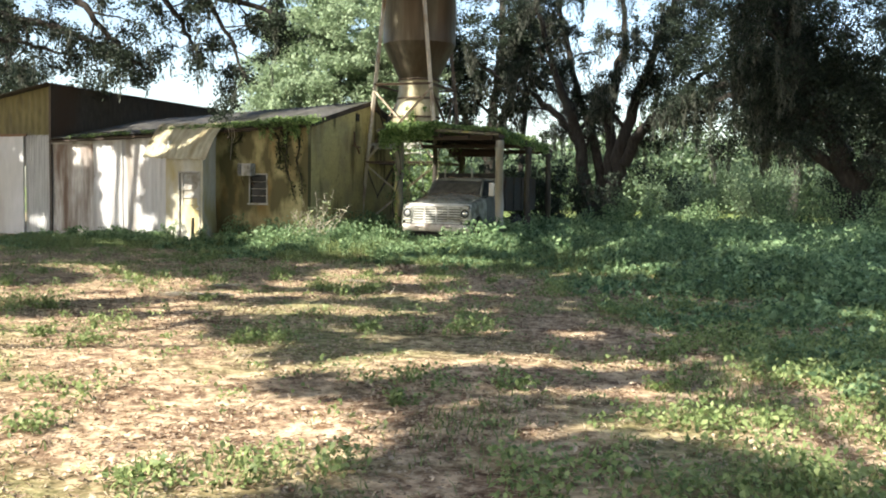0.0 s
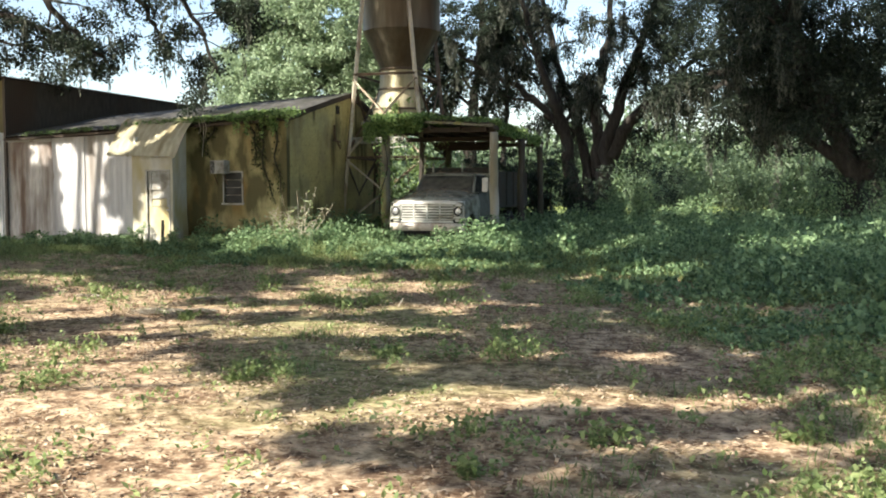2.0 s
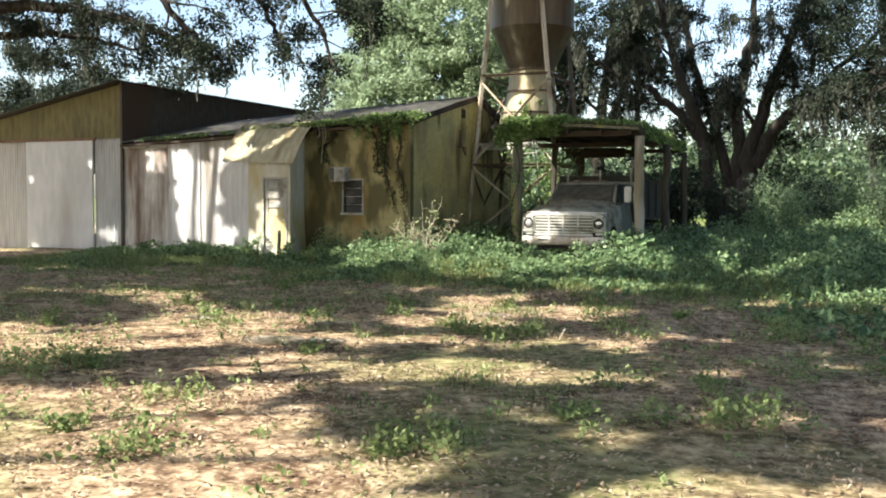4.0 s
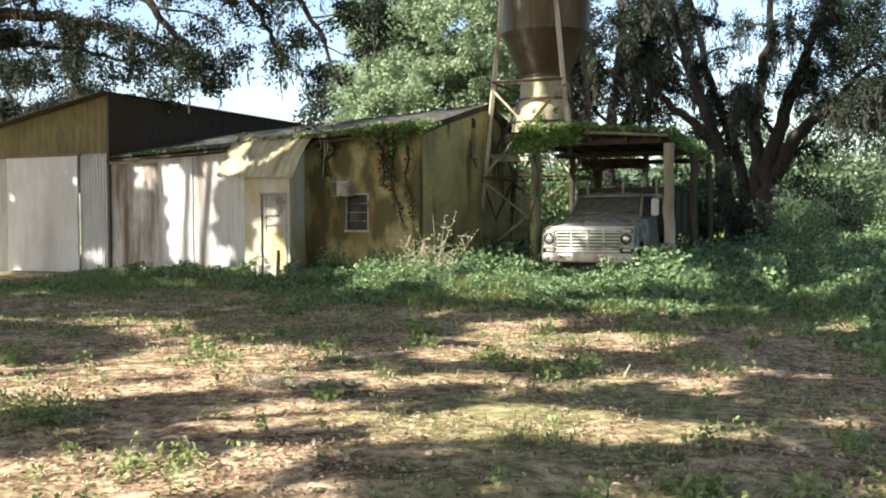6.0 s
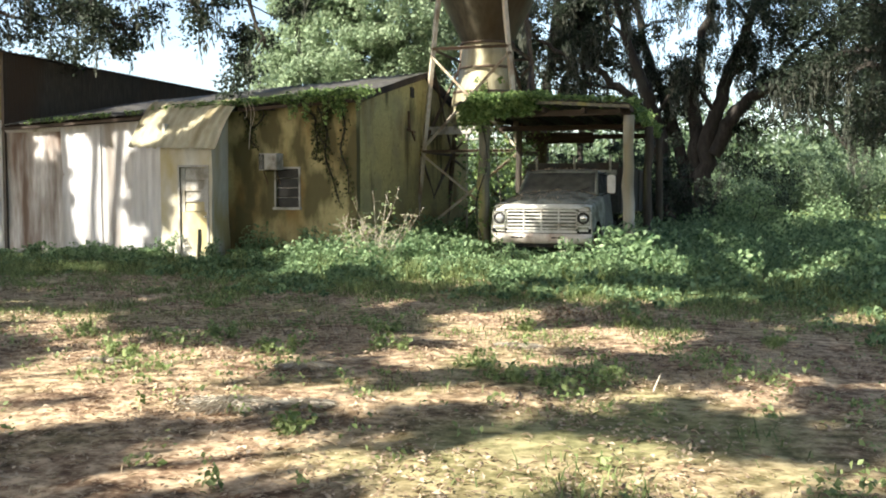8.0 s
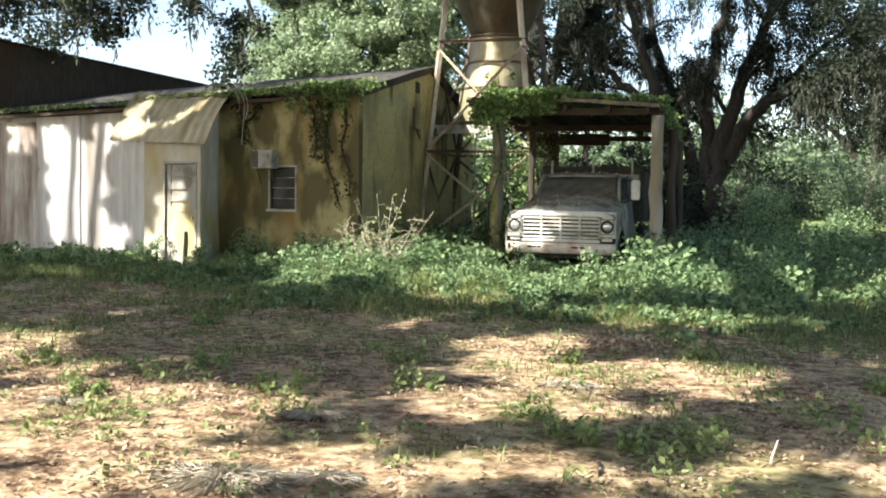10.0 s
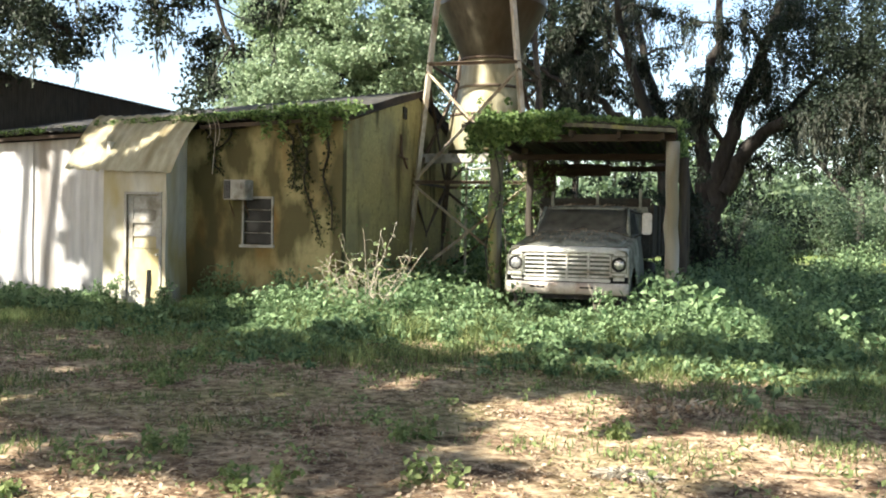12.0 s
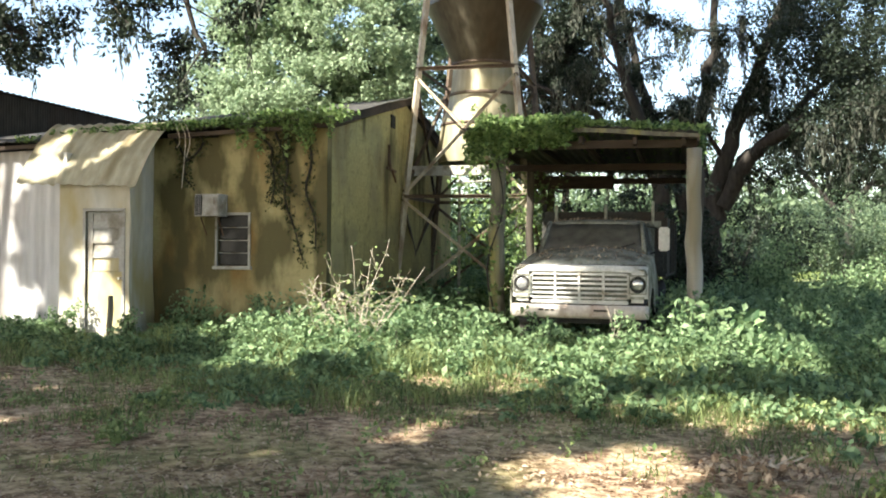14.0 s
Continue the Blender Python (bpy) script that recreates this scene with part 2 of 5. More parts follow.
STRAW = leafy("bleached_straw", (0.30, 0.22, 0.14), (0.62, 0.51, 0.36), 0.2, 0.8)
DEAD_GRASS = leafy("grey_dead_grass", (0.34, 0.30, 0.23), (0.62, 0.57, 0.47), 0.15, 0.9)
BUMPER = worn("rust_bitten_white_bumper", (0.48, 0.42, 0.36), (0.62, 0.56, 0.49), (0.26, 0.13, 0.08), 1.6, 18, (1, 1, 1), 0.5, 0.1, (0.5, 0.66))

# ---- mesh helpers ----


def link_mesh(name, bm, material, parent=None, label="", smooth=False):
    me = bpy.data.meshes.new(name)
    bm.to_mesh(me)
    bm.free()
    me.materials.append(material)
    if smooth:
        for p in me.polygons:
            p.use_smooth = True
    ob = new(name, me)
    if parent is not None:
        ob.parent = parent
        ob.matrix_parent_inverse = Matrix.Identity(4)
    if label:
        ob["label"] = label
    return ob


def part(name, bm, material, parent, label="", smooth=False):
    return link_mesh(name, bm, material, parent, label, smooth)


def thing(name, at, label, category, group="", kind=""):
    e = new(name)
    e.location = at
    e.empty_display_size = 0.2
    return tagged(e, label, category, group, kind)


def box(x0, y0, z0, x1, y1, z1, bevel=0.0, bm=None):
    bm = bm or bmesh.new()
    m = Matrix.LocRotScale(((x0 + x1) / 2, (y0 + y1) / 2, (z0 + z1) / 2), None, (abs(x1 - x0), abs(y1 - y0), abs(z1 - z0)))
    r = bmesh.ops.create_cube(bm, size=1.0, matrix=m)
    if bevel:
        es = list({e for v in r["verts"] for e in v.link_edges})
        bmesh.ops.bevel(bm, geom=es, offset=bevel, segments=2, affect="EDGES")
    return bm


def rod(a, b, r0, r1=None, sides=8, bm=None, jitter=0.0, steps=1):
    """A round bar from a to b, tapered; with jitter it is gnarled."""
    bm = bm or bmesh.new()
    a, b = Vector(a), Vector(b)
    r1 = r0 if r1 is None else r1
    d = (b - a).normalized()
    u = d.orthogonal().normalized()
    w = d.cross(u)
    rings = []
    for i in range(steps + 1):
        k = i / steps
        c = a.lerp(b, k)
        if jitter and 0 < i < steps:
            c = c + u * random.uniform(-jitter, jitter) + w * random.uniform(-jitter, jitter)
        r = (r0 + (r1 - r0) * k) * (1 + (random.uniform(-0.08, 0.08) if jitter else 0))
        rings.append([bm.verts.new(c + (u * math.cos(t) + w * math.sin(t)) * r) for t in (2 * math.pi * j / sides for j in range(sides))])
    for p, q in zip(rings, rings[1:]):
        for j in range(sides):
            bm.faces.new((p[j], p[(j + 1) % sides], q[(j + 1) % sides], q[j]))
    bm.faces.new(rings[0][::-1])
    bm.faces.new(rings[-1])
    return bm


def angle_bar(a, b, w=0.07, t=0.012, bm=None):
    """An L-section bar from a to b."""
    bm = bm or bmesh.new()
    a, b = Vector(a), Vector(b)
    d = (b - a).normalized()
    u = d.orthogonal().normalized() if abs(d.z) > 0.95 else d.cross(Vector((0, 0, 1))).normalized()
    v = d.cross(u)
    sec = [(0, 0), (w, 0), (w, t), (t, t), (t, w), (0, w)]
    p = [bm.verts.new(a + u * i + v * j) for i, j in sec]
    q = [bm.verts.new(b + u * i + v * j) for i, j in sec]
    for i in range(6):
        bm.faces.new((p[i], p[(i + 1) % 6], q[(i + 1) % 6], q[i]))
    bm.faces.new(p[::-1])
    bm.faces.new(q)
    return bm


def sheet(f, nu, nv, thick=0.012, bm=None):
    """A curved sheet: f(u, v) gives the point, with thickness."""
    bm = bm or bmesh.new()
    g = [[bm.verts.new(f(i / nu, j / nv)) for j in range(nv + 1)] for i in range(nu + 1)]
    fs = []
    for i in range(nu):
        for j in range(nv):
            fs.append(bm.faces.new((g[i][j], g[i + 1][j], g[i + 1][j + 1], g[i][j + 1])))
    if thick:
        bm.normal_update()
        bmesh.ops.solidify(bm, geom=fs, thickness=thick)
    return bm


def corrugated_wall(x0, y0, x1, y1, z0, z1a, z1b, pitch=0.09, depth=0.018, wob=0.0):
    """Upright corrugated siding from (x0, y0) to (x1, y1), its top running from z1a to z1b."""
    L = math.hypot(x1 - x0, y1 - y0)
    n = max(4, int(L / pitch * 6))
    nx, ny = (y1 - y0) / L, -(x1 - x0) / L
    nv = 8 if wob else 1

    def f(u, v):
        d = depth * math.cos(u * L / pitch * 2 * math.pi)
        if wob:
            d += wob * noise.noise((u * L * 0.8 + x0, v * 3, 1.7))
        return Vector((x0 + (x1 - x0) * u + nx * d, y0 + (y1 - y0) * u + ny * d, z0 + (z1a + (z1b - z1a) * u - z0) * v))
    return sheet(f, n, nv, 0.01)


def cards(name, centres, sizes, material, parent=None, label="", up=0.3, aspect=1.7, droop=None, seed=1, flat=1.0):
    """Many small leaves, each a folded blade of two faces, in one mesh."""
    rng = np.random.default_rng(seed)
    c = np.asarray(centres, dtype=np.float64)
    n = len(c)
    s = np.broadcast_to(np.asarray(sizes, dtype=np.float64), (n,))[:, None]
    d = rng.normal(size=(n, 3)) * np.array([1, 1, flat])
    d /= np.linalg.norm(d, axis=1)[:, None]
    if droop is not None:
        d = d * 0.35 + np.array([0, 0, -1.0]) * droop
        d /= np.linalg.norm(d, axis=1)[:, None]
    nrm = rng.normal(size=(n, 3)) + np.array([0, 0, up * 3])
    side = np.cross(d, nrm)
    side /= np.linalg.norm(side, axis=1)[:, None] + 1e-9
    fold = np.cross(side, d)
    a = c - d * s * 0.5
    b = c + d * s * 0.5
    l = c + side * s * 0.5 / aspect + fold * s * 0.12
    r = c - side * s * 0.5 / aspect + fold * s * 0.12
    v = np.stack([a, r, b, l], axis=1).reshape(-1, 3)
    k = np.arange(n)[:, None] * 4
    tri = np.stack([k + 0, k + 1, k + 2, k + 0, k + 2, k + 3], axis=1).reshape(-1)
    me = bpy.data.meshes.new(name)
    me.vertices.add(n * 4)
    me.vertices.foreach_set("co", v.astype(np.float32).ravel())
    me.loops.add(n * 6)
    me.loops.foreach_set("vertex_index", tri.astype(np.int32))
    me.polygons.add(n * 2)
    me.polygons.foreach_set("loop_start", np.arange(0, n * 6, 3, dtype=np.int32))
    me.update(calc_edges=True)
    me.validate()
    me.materials.append(material)
    ob = new(name, me)
    if parent is not None:
        ob.parent = parent
    if label:
        ob["label"] = label
    return ob


def clumps(rng, centre, radius, n, shape=(1, 1, 1)):
    """Points in a ball-like cloud, thinner towards the rim."""
    p = rng.normal(size=(n, 3))
    p /= np.linalg.norm(p, axis=1)[:, None]
    p *= (rng.random(n) ** 0.45)[:, None] * radius
    return p * np.array(shape) + np.array(centre)


# ---- ground ----
def axis(lo, hi, near_lo, near_hi, step, far):
    a = list(np.arange(near_lo, near_hi + 1e-6, step))
    k, d = near_lo, step
    left = []
    while k > lo:
        d *= far
        k -= d
        left.append(k)
    k, d = near_hi, step
    right = []
    while k < hi:
        d *= far
        k += d
        right.append(k)
    return left[::-1] + a + right


def ground_z(x, y):
    h = 0.035 * noise.noise((x * 0.35, y * 0.35, 0)) + 0.02 * noise.noise((x * 1.3, y * 1.3, 4))
    far = max(0.0, y - 36) / 60
    return h * (1 if abs(x) < 60 else 0.3) + 0.35 * min(1.0, far)


xs, ys = axis(-900, 900, -32, 12, 0.4, 1.35), axis(-900, 1500, -8, 34, 0.4, 1.35)
gv = [(x, y, ground_z(x, y)) for y in ys for x in xs]
W_ = len(xs)
gf = [(j * W_ + i, j * W_ + i + 1, (j + 1) * W_ + i + 1, (j + 1) * W_ + i) for j in range(len(ys) - 1) for i in range(W_ - 1)]
gme = bpy.data.meshes.new("ground")
gme.from_pydata(gv, [], gf)
gme.materials.append(GROUND)
gme.materials.append(MEADOW)
mids = [(ys[j] + ys[j + 1]) / 2 for j in range(len(ys) - 1)]
for j, ym in enumerate(mids):
    if ym > 44:
        for i in range(W_ - 1):
            gme.polygons[j * (W_ - 1) + i].material_index = 1
for p in gme.polygons:
    p.use_smooth = True
tagged(new("ground", gme), "brown leaf-littered earth with thin grass and a far meadow", "ground", kind="structure")

# ---- the block house with its metal-sided wing and porch ----
house = thing("house", (-16.5, 24, 0), "abandoned yellow block house with mossy metal roof and porch", "house")


def H(name, bm, material, label="", smooth=False, parent=None):
    """A part of the house, built in world coordinates."""
    bmesh.ops.translate(bm, verts=bm.verts, vec=Vector((16.5, -24, 0)))
    ob = part(name, bm, material, parent or house, label, smooth)
    return ob


WX0, WX1, EX = -14.0, -13.45, -12.1
def eave_z(x):
    return 3.06 + (x + 21.2) / 9.2 * 0.42


def ridge_z(x):
    return 3.95 + (x + 21.2) / 9.2 * 0.57


# south wall with the window's opening
bm = bmesh.new()
for x0, z0, x1, z1 in ((-16.2, -0.1, WX0, 3.3), (WX1, -0.1, EX, 3.42), (WX0, -0.1, WX1, 1.195), (WX0, 2.035, WX1, 3.36)):
    box(x0, 24.0, z0, x1, 24.2, z1, bm=bm)
H("wall", bm, YELLOW, "stained yellow block wall with dark mould")
# east gable wall; warm bounce light is mixed into its yellow
bm = bmesh.new()
pts = [(24.2, -0.1), (32.5, -0.1), (32.5, 3.42), (28.45, 4.45), (24.2, 3.42)]
a = [bm.verts.new((EX, y, z)) for y, z in pts]
b = [bm.verts.new((EX - 0.2, y, z)) for y, z in pts]
bm.faces.new(a)
bm.faces.new(b[::-1])
for i in range(5):
    bm.faces.new((a[i], b[i], b[(i + 1) % 5], a[(i + 1) % 5]))
H("gable_wall", bm, YELLOW_GABLE, "yellow block gable wall")
H("back_wall", box(-21.2, 32.3, -0.1, -12.17, 32.5, 3.2), YELLOW)
# roof, two mossy metal slopes with a sag towards the shed


def roof_side(y_eave, over):
    def f(u, v):
        x = -21.1 + u * (21.1 - 11.97)
        ze, zr = eave_z(x) + 0.06, ridge_z(x) + 0.06
        y = y_eave + (28.45 - y_eave) * v
        z = ze + (zr - ze) * v + 0.014 * math.cos(x / 0.2 * 2 * math.pi) + 0.03 * noise.noise((x * 0.6, y * 0.5, 0))
        return Vector((x, y, z))
    return sheet(f, 260, 8, 0.012)


H("roof", roof_side(23.72, 0), ROOF_TIN, "mossy grey corrugated metal roof slope")
H("roof", roof_side(32.85, 0), ROOF_TIN)
H("barge_board", box(-12.02, 23.8, 3.36, -11.98, 24.0, 3.5), FASCIA)
for y0, y1 in ((23.75, 28.45), (32.8, 28.45)):
    bm = bmesh.new()
    z0, z1 = eave_z(-11.7) - 0.04, ridge_z(-11.7) - 0.04
    d = Vector((0, y1 - y0, z1 - z0))
    c = bmesh.ops.create_cube(bm, size=1.0, matrix=Matrix.LocRotScale((-12.02, (y0 + y1) / 2, (z0 + z1) / 2), Euler((math.atan2(d.z, d.y) if d.y > 0 else math.atan2(d.z, d.y) + math.pi, 0, 0)), (0.03, d.length, 0.14)))
    H("rake_board", bm, OLD_WOOD, "dark weathered rake board")
for x0, x1 in ((-21.15, -16.9), (-14.8, -12.0)):
    bm = bmesh.new()
    c = bmesh.ops.create_cube(bm, size=1.0, matrix=Matrix.LocRotScale(((x0 + x1) / 2, 23.8, (eave_z(x0) + eave_z(x1)) / 2 - 0.04), Euler((0, -math.atan2(eave_z(x1) - eave_z(x0), x1 - x0), 0)), (x1 - x0, 0.03, 0.07)))
    H("eave_board", bm, OLD_WOOD, "dark rotten eave board")
H("vent", box(EX, 27.4, 3.85, EX + 0.03, 27.65, 4.1, 0.005), BLACK, "small dark gable vent")
# a rusty bracket and broken box on the gable
bracket = H("wall_bracket", rod((EX, 27.15, 3.05), (EX, 27.75, 3.02), 0.035, 0.03, 7, None, 0.02, 4), RUST, "rusted broken bracket on the gable wall")
H("bracket_arm", rod((EX + 0.02, 27.3, 3.05), (EX + 0.02, 27.25, 3.5), 0.05, 0.03, 7, None, 0.02, 4), RUST, parent=bracket)
H("bracket_arm", rod((EX + 0.02, 27.5, 3.03), (EX + 0.06, 27.6, 2.8), 0.03, 0.02, 6, None, 0.02, 3), RUST, parent=bracket)

# window with louvres
win = H("window", box(WX0 - 0.035, 23.97, 2.035, WX1 + 0.035, 24.03, 2.07, 0.004), WHITE_FRAME, "white-framed louvre window with dark panes")
for nm, b_ in (("window_sill", (WX0 - 0.06, 23.93, 1.14, WX1 + 0.06, 24.05, 1.195)), ("window_frame", (WX0 - 0.035, 23.97, 1.195, WX0, 24.03, 2.035)), ("window_frame", (WX1, 23.97, 1.195, WX1 + 0.035, 24.03, 2.035))):
    H(nm, box(*b_, 0.004), WHITE_FRAME, parent=win)
for i in range(4):
    z = 1.2 + i * 0.209
    bm = sheet(lambda u, v, z=z: Vector((WX0 + 0.01 + u * (WX1 - WX0 - 0.02), 24.05 + 0.012 * v, z + 0.02 + 0.18 * v)), 1, 1, 0.006)
    H("pane", bm, GLASS, parent=win)
    H("pane_rail", box(WX0 + 0.01, 23.99, z + 0.2, WX1 - 0.01, 24.02, z + 0.213), WHITE_FRAME, parent=win)
# a black sheet stands in for the unlit room
H("dark_interior", box(WX0 - 0.2, 24.25, 1.0, WX1 + 0.2, 24.27, 2.2), BLACK, "black sheet standing for the unlit room behind the window")

# white metal siding of the wing, in sheets with ragged overlaps
seams = [-21.2, -19.6, -18.55, -17.35, -16.3]
for i, (xa, xb) in enumerate(zip(seams, seams[1:])):
    bm = corrugated_wall(xa, 24.0 - 0.012 * (i % 2), xb + 0.05, 24.0 - 0.012 * (i % 2), random.uniform(0.0, 0.06), eave_z(xa) - 0.08, eave_z(xb) - 0.08, 0.22, 0.007, 0.05)
    H("siding_sheet", bm, RUSTY_TIN if i == 0 else WHITE_TIN, "rust-bitten white metal siding sheet" if i == 0 else "weathered white metal siding sheet")
H("siding_cap", box(-21.2, 23.94, 2.95, -19.6, 23.975, 3.05), WHITE_FRAME)
H("inner_wall", box(-21.2, 24.1, -0.1, -16.2, 24.2, 3.1), OLD_WOOD)

# porch
PX0, PX1, PY = -16.25, -15.0, 23.0
DX0, DX1 = -15.77, -15.12
bm = bmesh.new()
for x0, z0, x1, z1 in ((PX0, -0.05, DX0, 2.48), (DX1, -0.05, PX1, 2.48), (DX0, 2.05, DX1, 2.48)):
    box(x0, PY, z0, x1, PY + 0.09, z1, bm=bm)
H("porch_front", bm, CREAM, "chalky cream porch front")
H("porch_side", corrugated_wall(PX1, PY + 0.0, PX1 - 0.16, 24.0, 0.0, 2.46, 3.4, 0.3, 0.004, 0.06), CREAM, "pale porch side sheet")
H("porch_side", box(PX0, PY + 0.09, 0, PX0 + 0.06, 24.0, 3.0), CREAM)
for x0, x1 in ((DX0 - 0.05, DX0), (DX1, DX1 + 0.05)):
    H("door_post", box(x0, PY - 0.02, 0, x1, PY + 0.03, 2.05, 0.004), WHITE_FRAME)
H("door_head", box(DX0 - 0.05, PY - 0.02, 2.05, DX1 + 0.05, PY + 0.03, 2.1, 0.004), WHITE_FRAME)
door = H("door", box(DX0, PY + 0.03, 0.03, DX1, PY + 0.07, 1.1, 0.004), CREAM, "peeling white door with louvre panes")
H("door_stile", box(DX0, PY + 0.03, 1.1, DX0 + 0.1, PY + 0.07, 2.04), WHITE_FRAME, parent=door)
H("door_stile", box(DX1 - 0.08, PY + 0.03, 1.1, DX1, PY + 0.07, 2.04), WHITE_FRAME, parent=door)
for i in range(4):
    z = 1.11 + i * 0.232
    H("pane", sheet(lambda u, v, z=z: Vector((DX0 + 0.1 + u * (DX1 - DX0 - 0.18), PY + 0.035 + 0.03 * v, z + 0.21 * v)), 1, 1, 0.006), WHITE_FRAME if i else CREAM, parent=door)
    H("door_rail", box(DX0 + 0.1, PY + 0.025, z + 0.205, DX1 - 0.08, PY + 0.05, z + 0.23), WHITE_FRAME, parent=door)
H("door_handle", rod((DX1 - 0.05, PY + 0.03, 1.0), (DX1 - 0.05, PY - 0.03, 1.0), 0.025, 0.02, 8), CHROME, parent=door)
# the corrugated hood over the porch


def hood(u, v):
    x = -17.0 + 2.2 * u
    y = 24.0 - 1.15 * v
    lap = (u * 3) % 1.0
    z = 3.56 - 1.08 * v ** 1.15 + 0.10 * math.sin(v * math.pi) + 0.012 * math.cos(x / 0.2 * 2 * math.pi) + 0.022 * (0.5 - lap) - 0.05 * u * v + 0.03 * noise.noise((x * 1.6, v * 2.0, 6.0))
    return Vector((x + 0.05 * v * (1 - u), y - 0.03 * noise.noise((x * 2.1, 4.0, 1.0)) * v, z))


H("awning", sheet(hood, 132, 14, 0.008), AWNING_TIN, "lichen-stained bent corrugated metal awning")

# ---- the tall shed ----
shed = thing("shed", (-25, 24, 0), "tall metal-sided shed with white sliding door", "shed")


def S(name, bm, material, label="", parent=None):
    bmesh.ops.translate(bm, verts=bm.verts, vec=Vector((25, -24, 0)))
    return part(name, bm, material, parent or shed, label)


def shed_top(x):
    return 4.81 + (x + 21.2) * 0.19


S("side_wall", corrugated_wall(-21.22, 23.98, -21.22, 44.0, 0, 4.85, 4.85, 0.09, 0.016), DARK_TIN, "dark corrugated side wall")
S("fascia", corrugated_wall(-33, 23.97, -21.22, 23.97, 3.2, shed_top(-33), shed_top(-21.22), 0.25, 0.008), FASCIA, "mouldy ochre fascia panels")
S("panel", corrugated_wall(-22.2, 23.96, -21.22, 23.96, 0.0, 3.25, 3.25, 0.1, 0.02), WHITE_TIN, "ribbed pale metal panel")
sd = S("sliding_door", box(-24.8, 23.86, 0.04, -22.22, 23.92, 3.2, 0.01), SLIDE_TIN, "flat white sliding door")
S("rail", box(-27.5, 23.84, 3.2, -22.1, 23.9, 3.28), RUST)
S("front_wall", corrugated_wall(-33, 24.0, -24.8, 24.0, 0, 3.2, 3.2, 0.1, 0.018), WHITE_TIN, "pale corrugated front wall")
S("back_wall", box(-33, 43.9, 0, -21.3, 44, 3.0), DARK_TIN)
S("corner_trim", box(-21.26, 23.93, 0, -21.18, 23.99, 4.9), DARK_TIN)
S("roof", sheet(lambda u, v: Vector((-33.2 + 12.1 * u, 23.7 + 20.4 * v, shed_top(-33.2 + 12.1 * u) + 0.06 + 0.015 * math.cos(v * 20.4 / 0.2 * math.pi * 2))), 4, 400, 0.012), DARK_TIN, "dark metal roof sheets")

# ---- trees ----


def tube(bm, pts, radii, sides=7):
    """A bent, tapered branch through pts."""
    prev = None
    u = None
    for i, (p, r) in enumerate(zip(pts, radii)):
        d = (pts[min(i + 1, len(pts) - 1)] - pts[max(i - 1, 0)]).normalized()
        u = d.orthogonal().normalized() if u is None else (u - d * u.dot(d)).normalized()
        w = d.cross(u)
        ring = [bm.verts.new(p + (u * math.cos(a) + w * math.sin(a)) * r) for a in (2 * math.pi * k / sides for k in range(sides))]
        if prev:
            for k in range(sides):
                bm.faces.new((prev[k], prev[(k + 1) % sides], ring[(k + 1) % sides], ring[k]))
        prev = ring
    bm.faces.new(prev)


def wander(rng, a, d, length, n, bend, lift=0.0):
    """Points of a branch that starts at a in direction d."""
    pts = [Vector(a)]
    d = Vector(d).normalized()
    for _ in range(n):
        d = (d + Vector(rng.normal(size=3)) * bend + Vector((0, 0, lift))).normalized()
        pts.append(pts[-1] + d * length / n)
    return pts


def smooth_line(pts, n):
    """A Catmull-Rom line through pts."""
    pts = [Vector(p) for p in pts]
    ext = [pts[0] * 2 - pts[1]] + pts + [pts[-1] * 2 - pts[-2]]
    out = []
    for i in range(1, len(ext) - 2):
        p0, p1, p2, p3 = ext[i - 1:i + 3]
        for k in range(n):
            t = k / n
            out.append(0.5 * (2 * p1 + (p2 - p0) * t + (2 * p0 - 5 * p1 + 4 * p2 - p3) * t * t + (3 * p1 - p0 - 3 * p2 + p3) * t ** 3))
    return out + [pts[-1]]


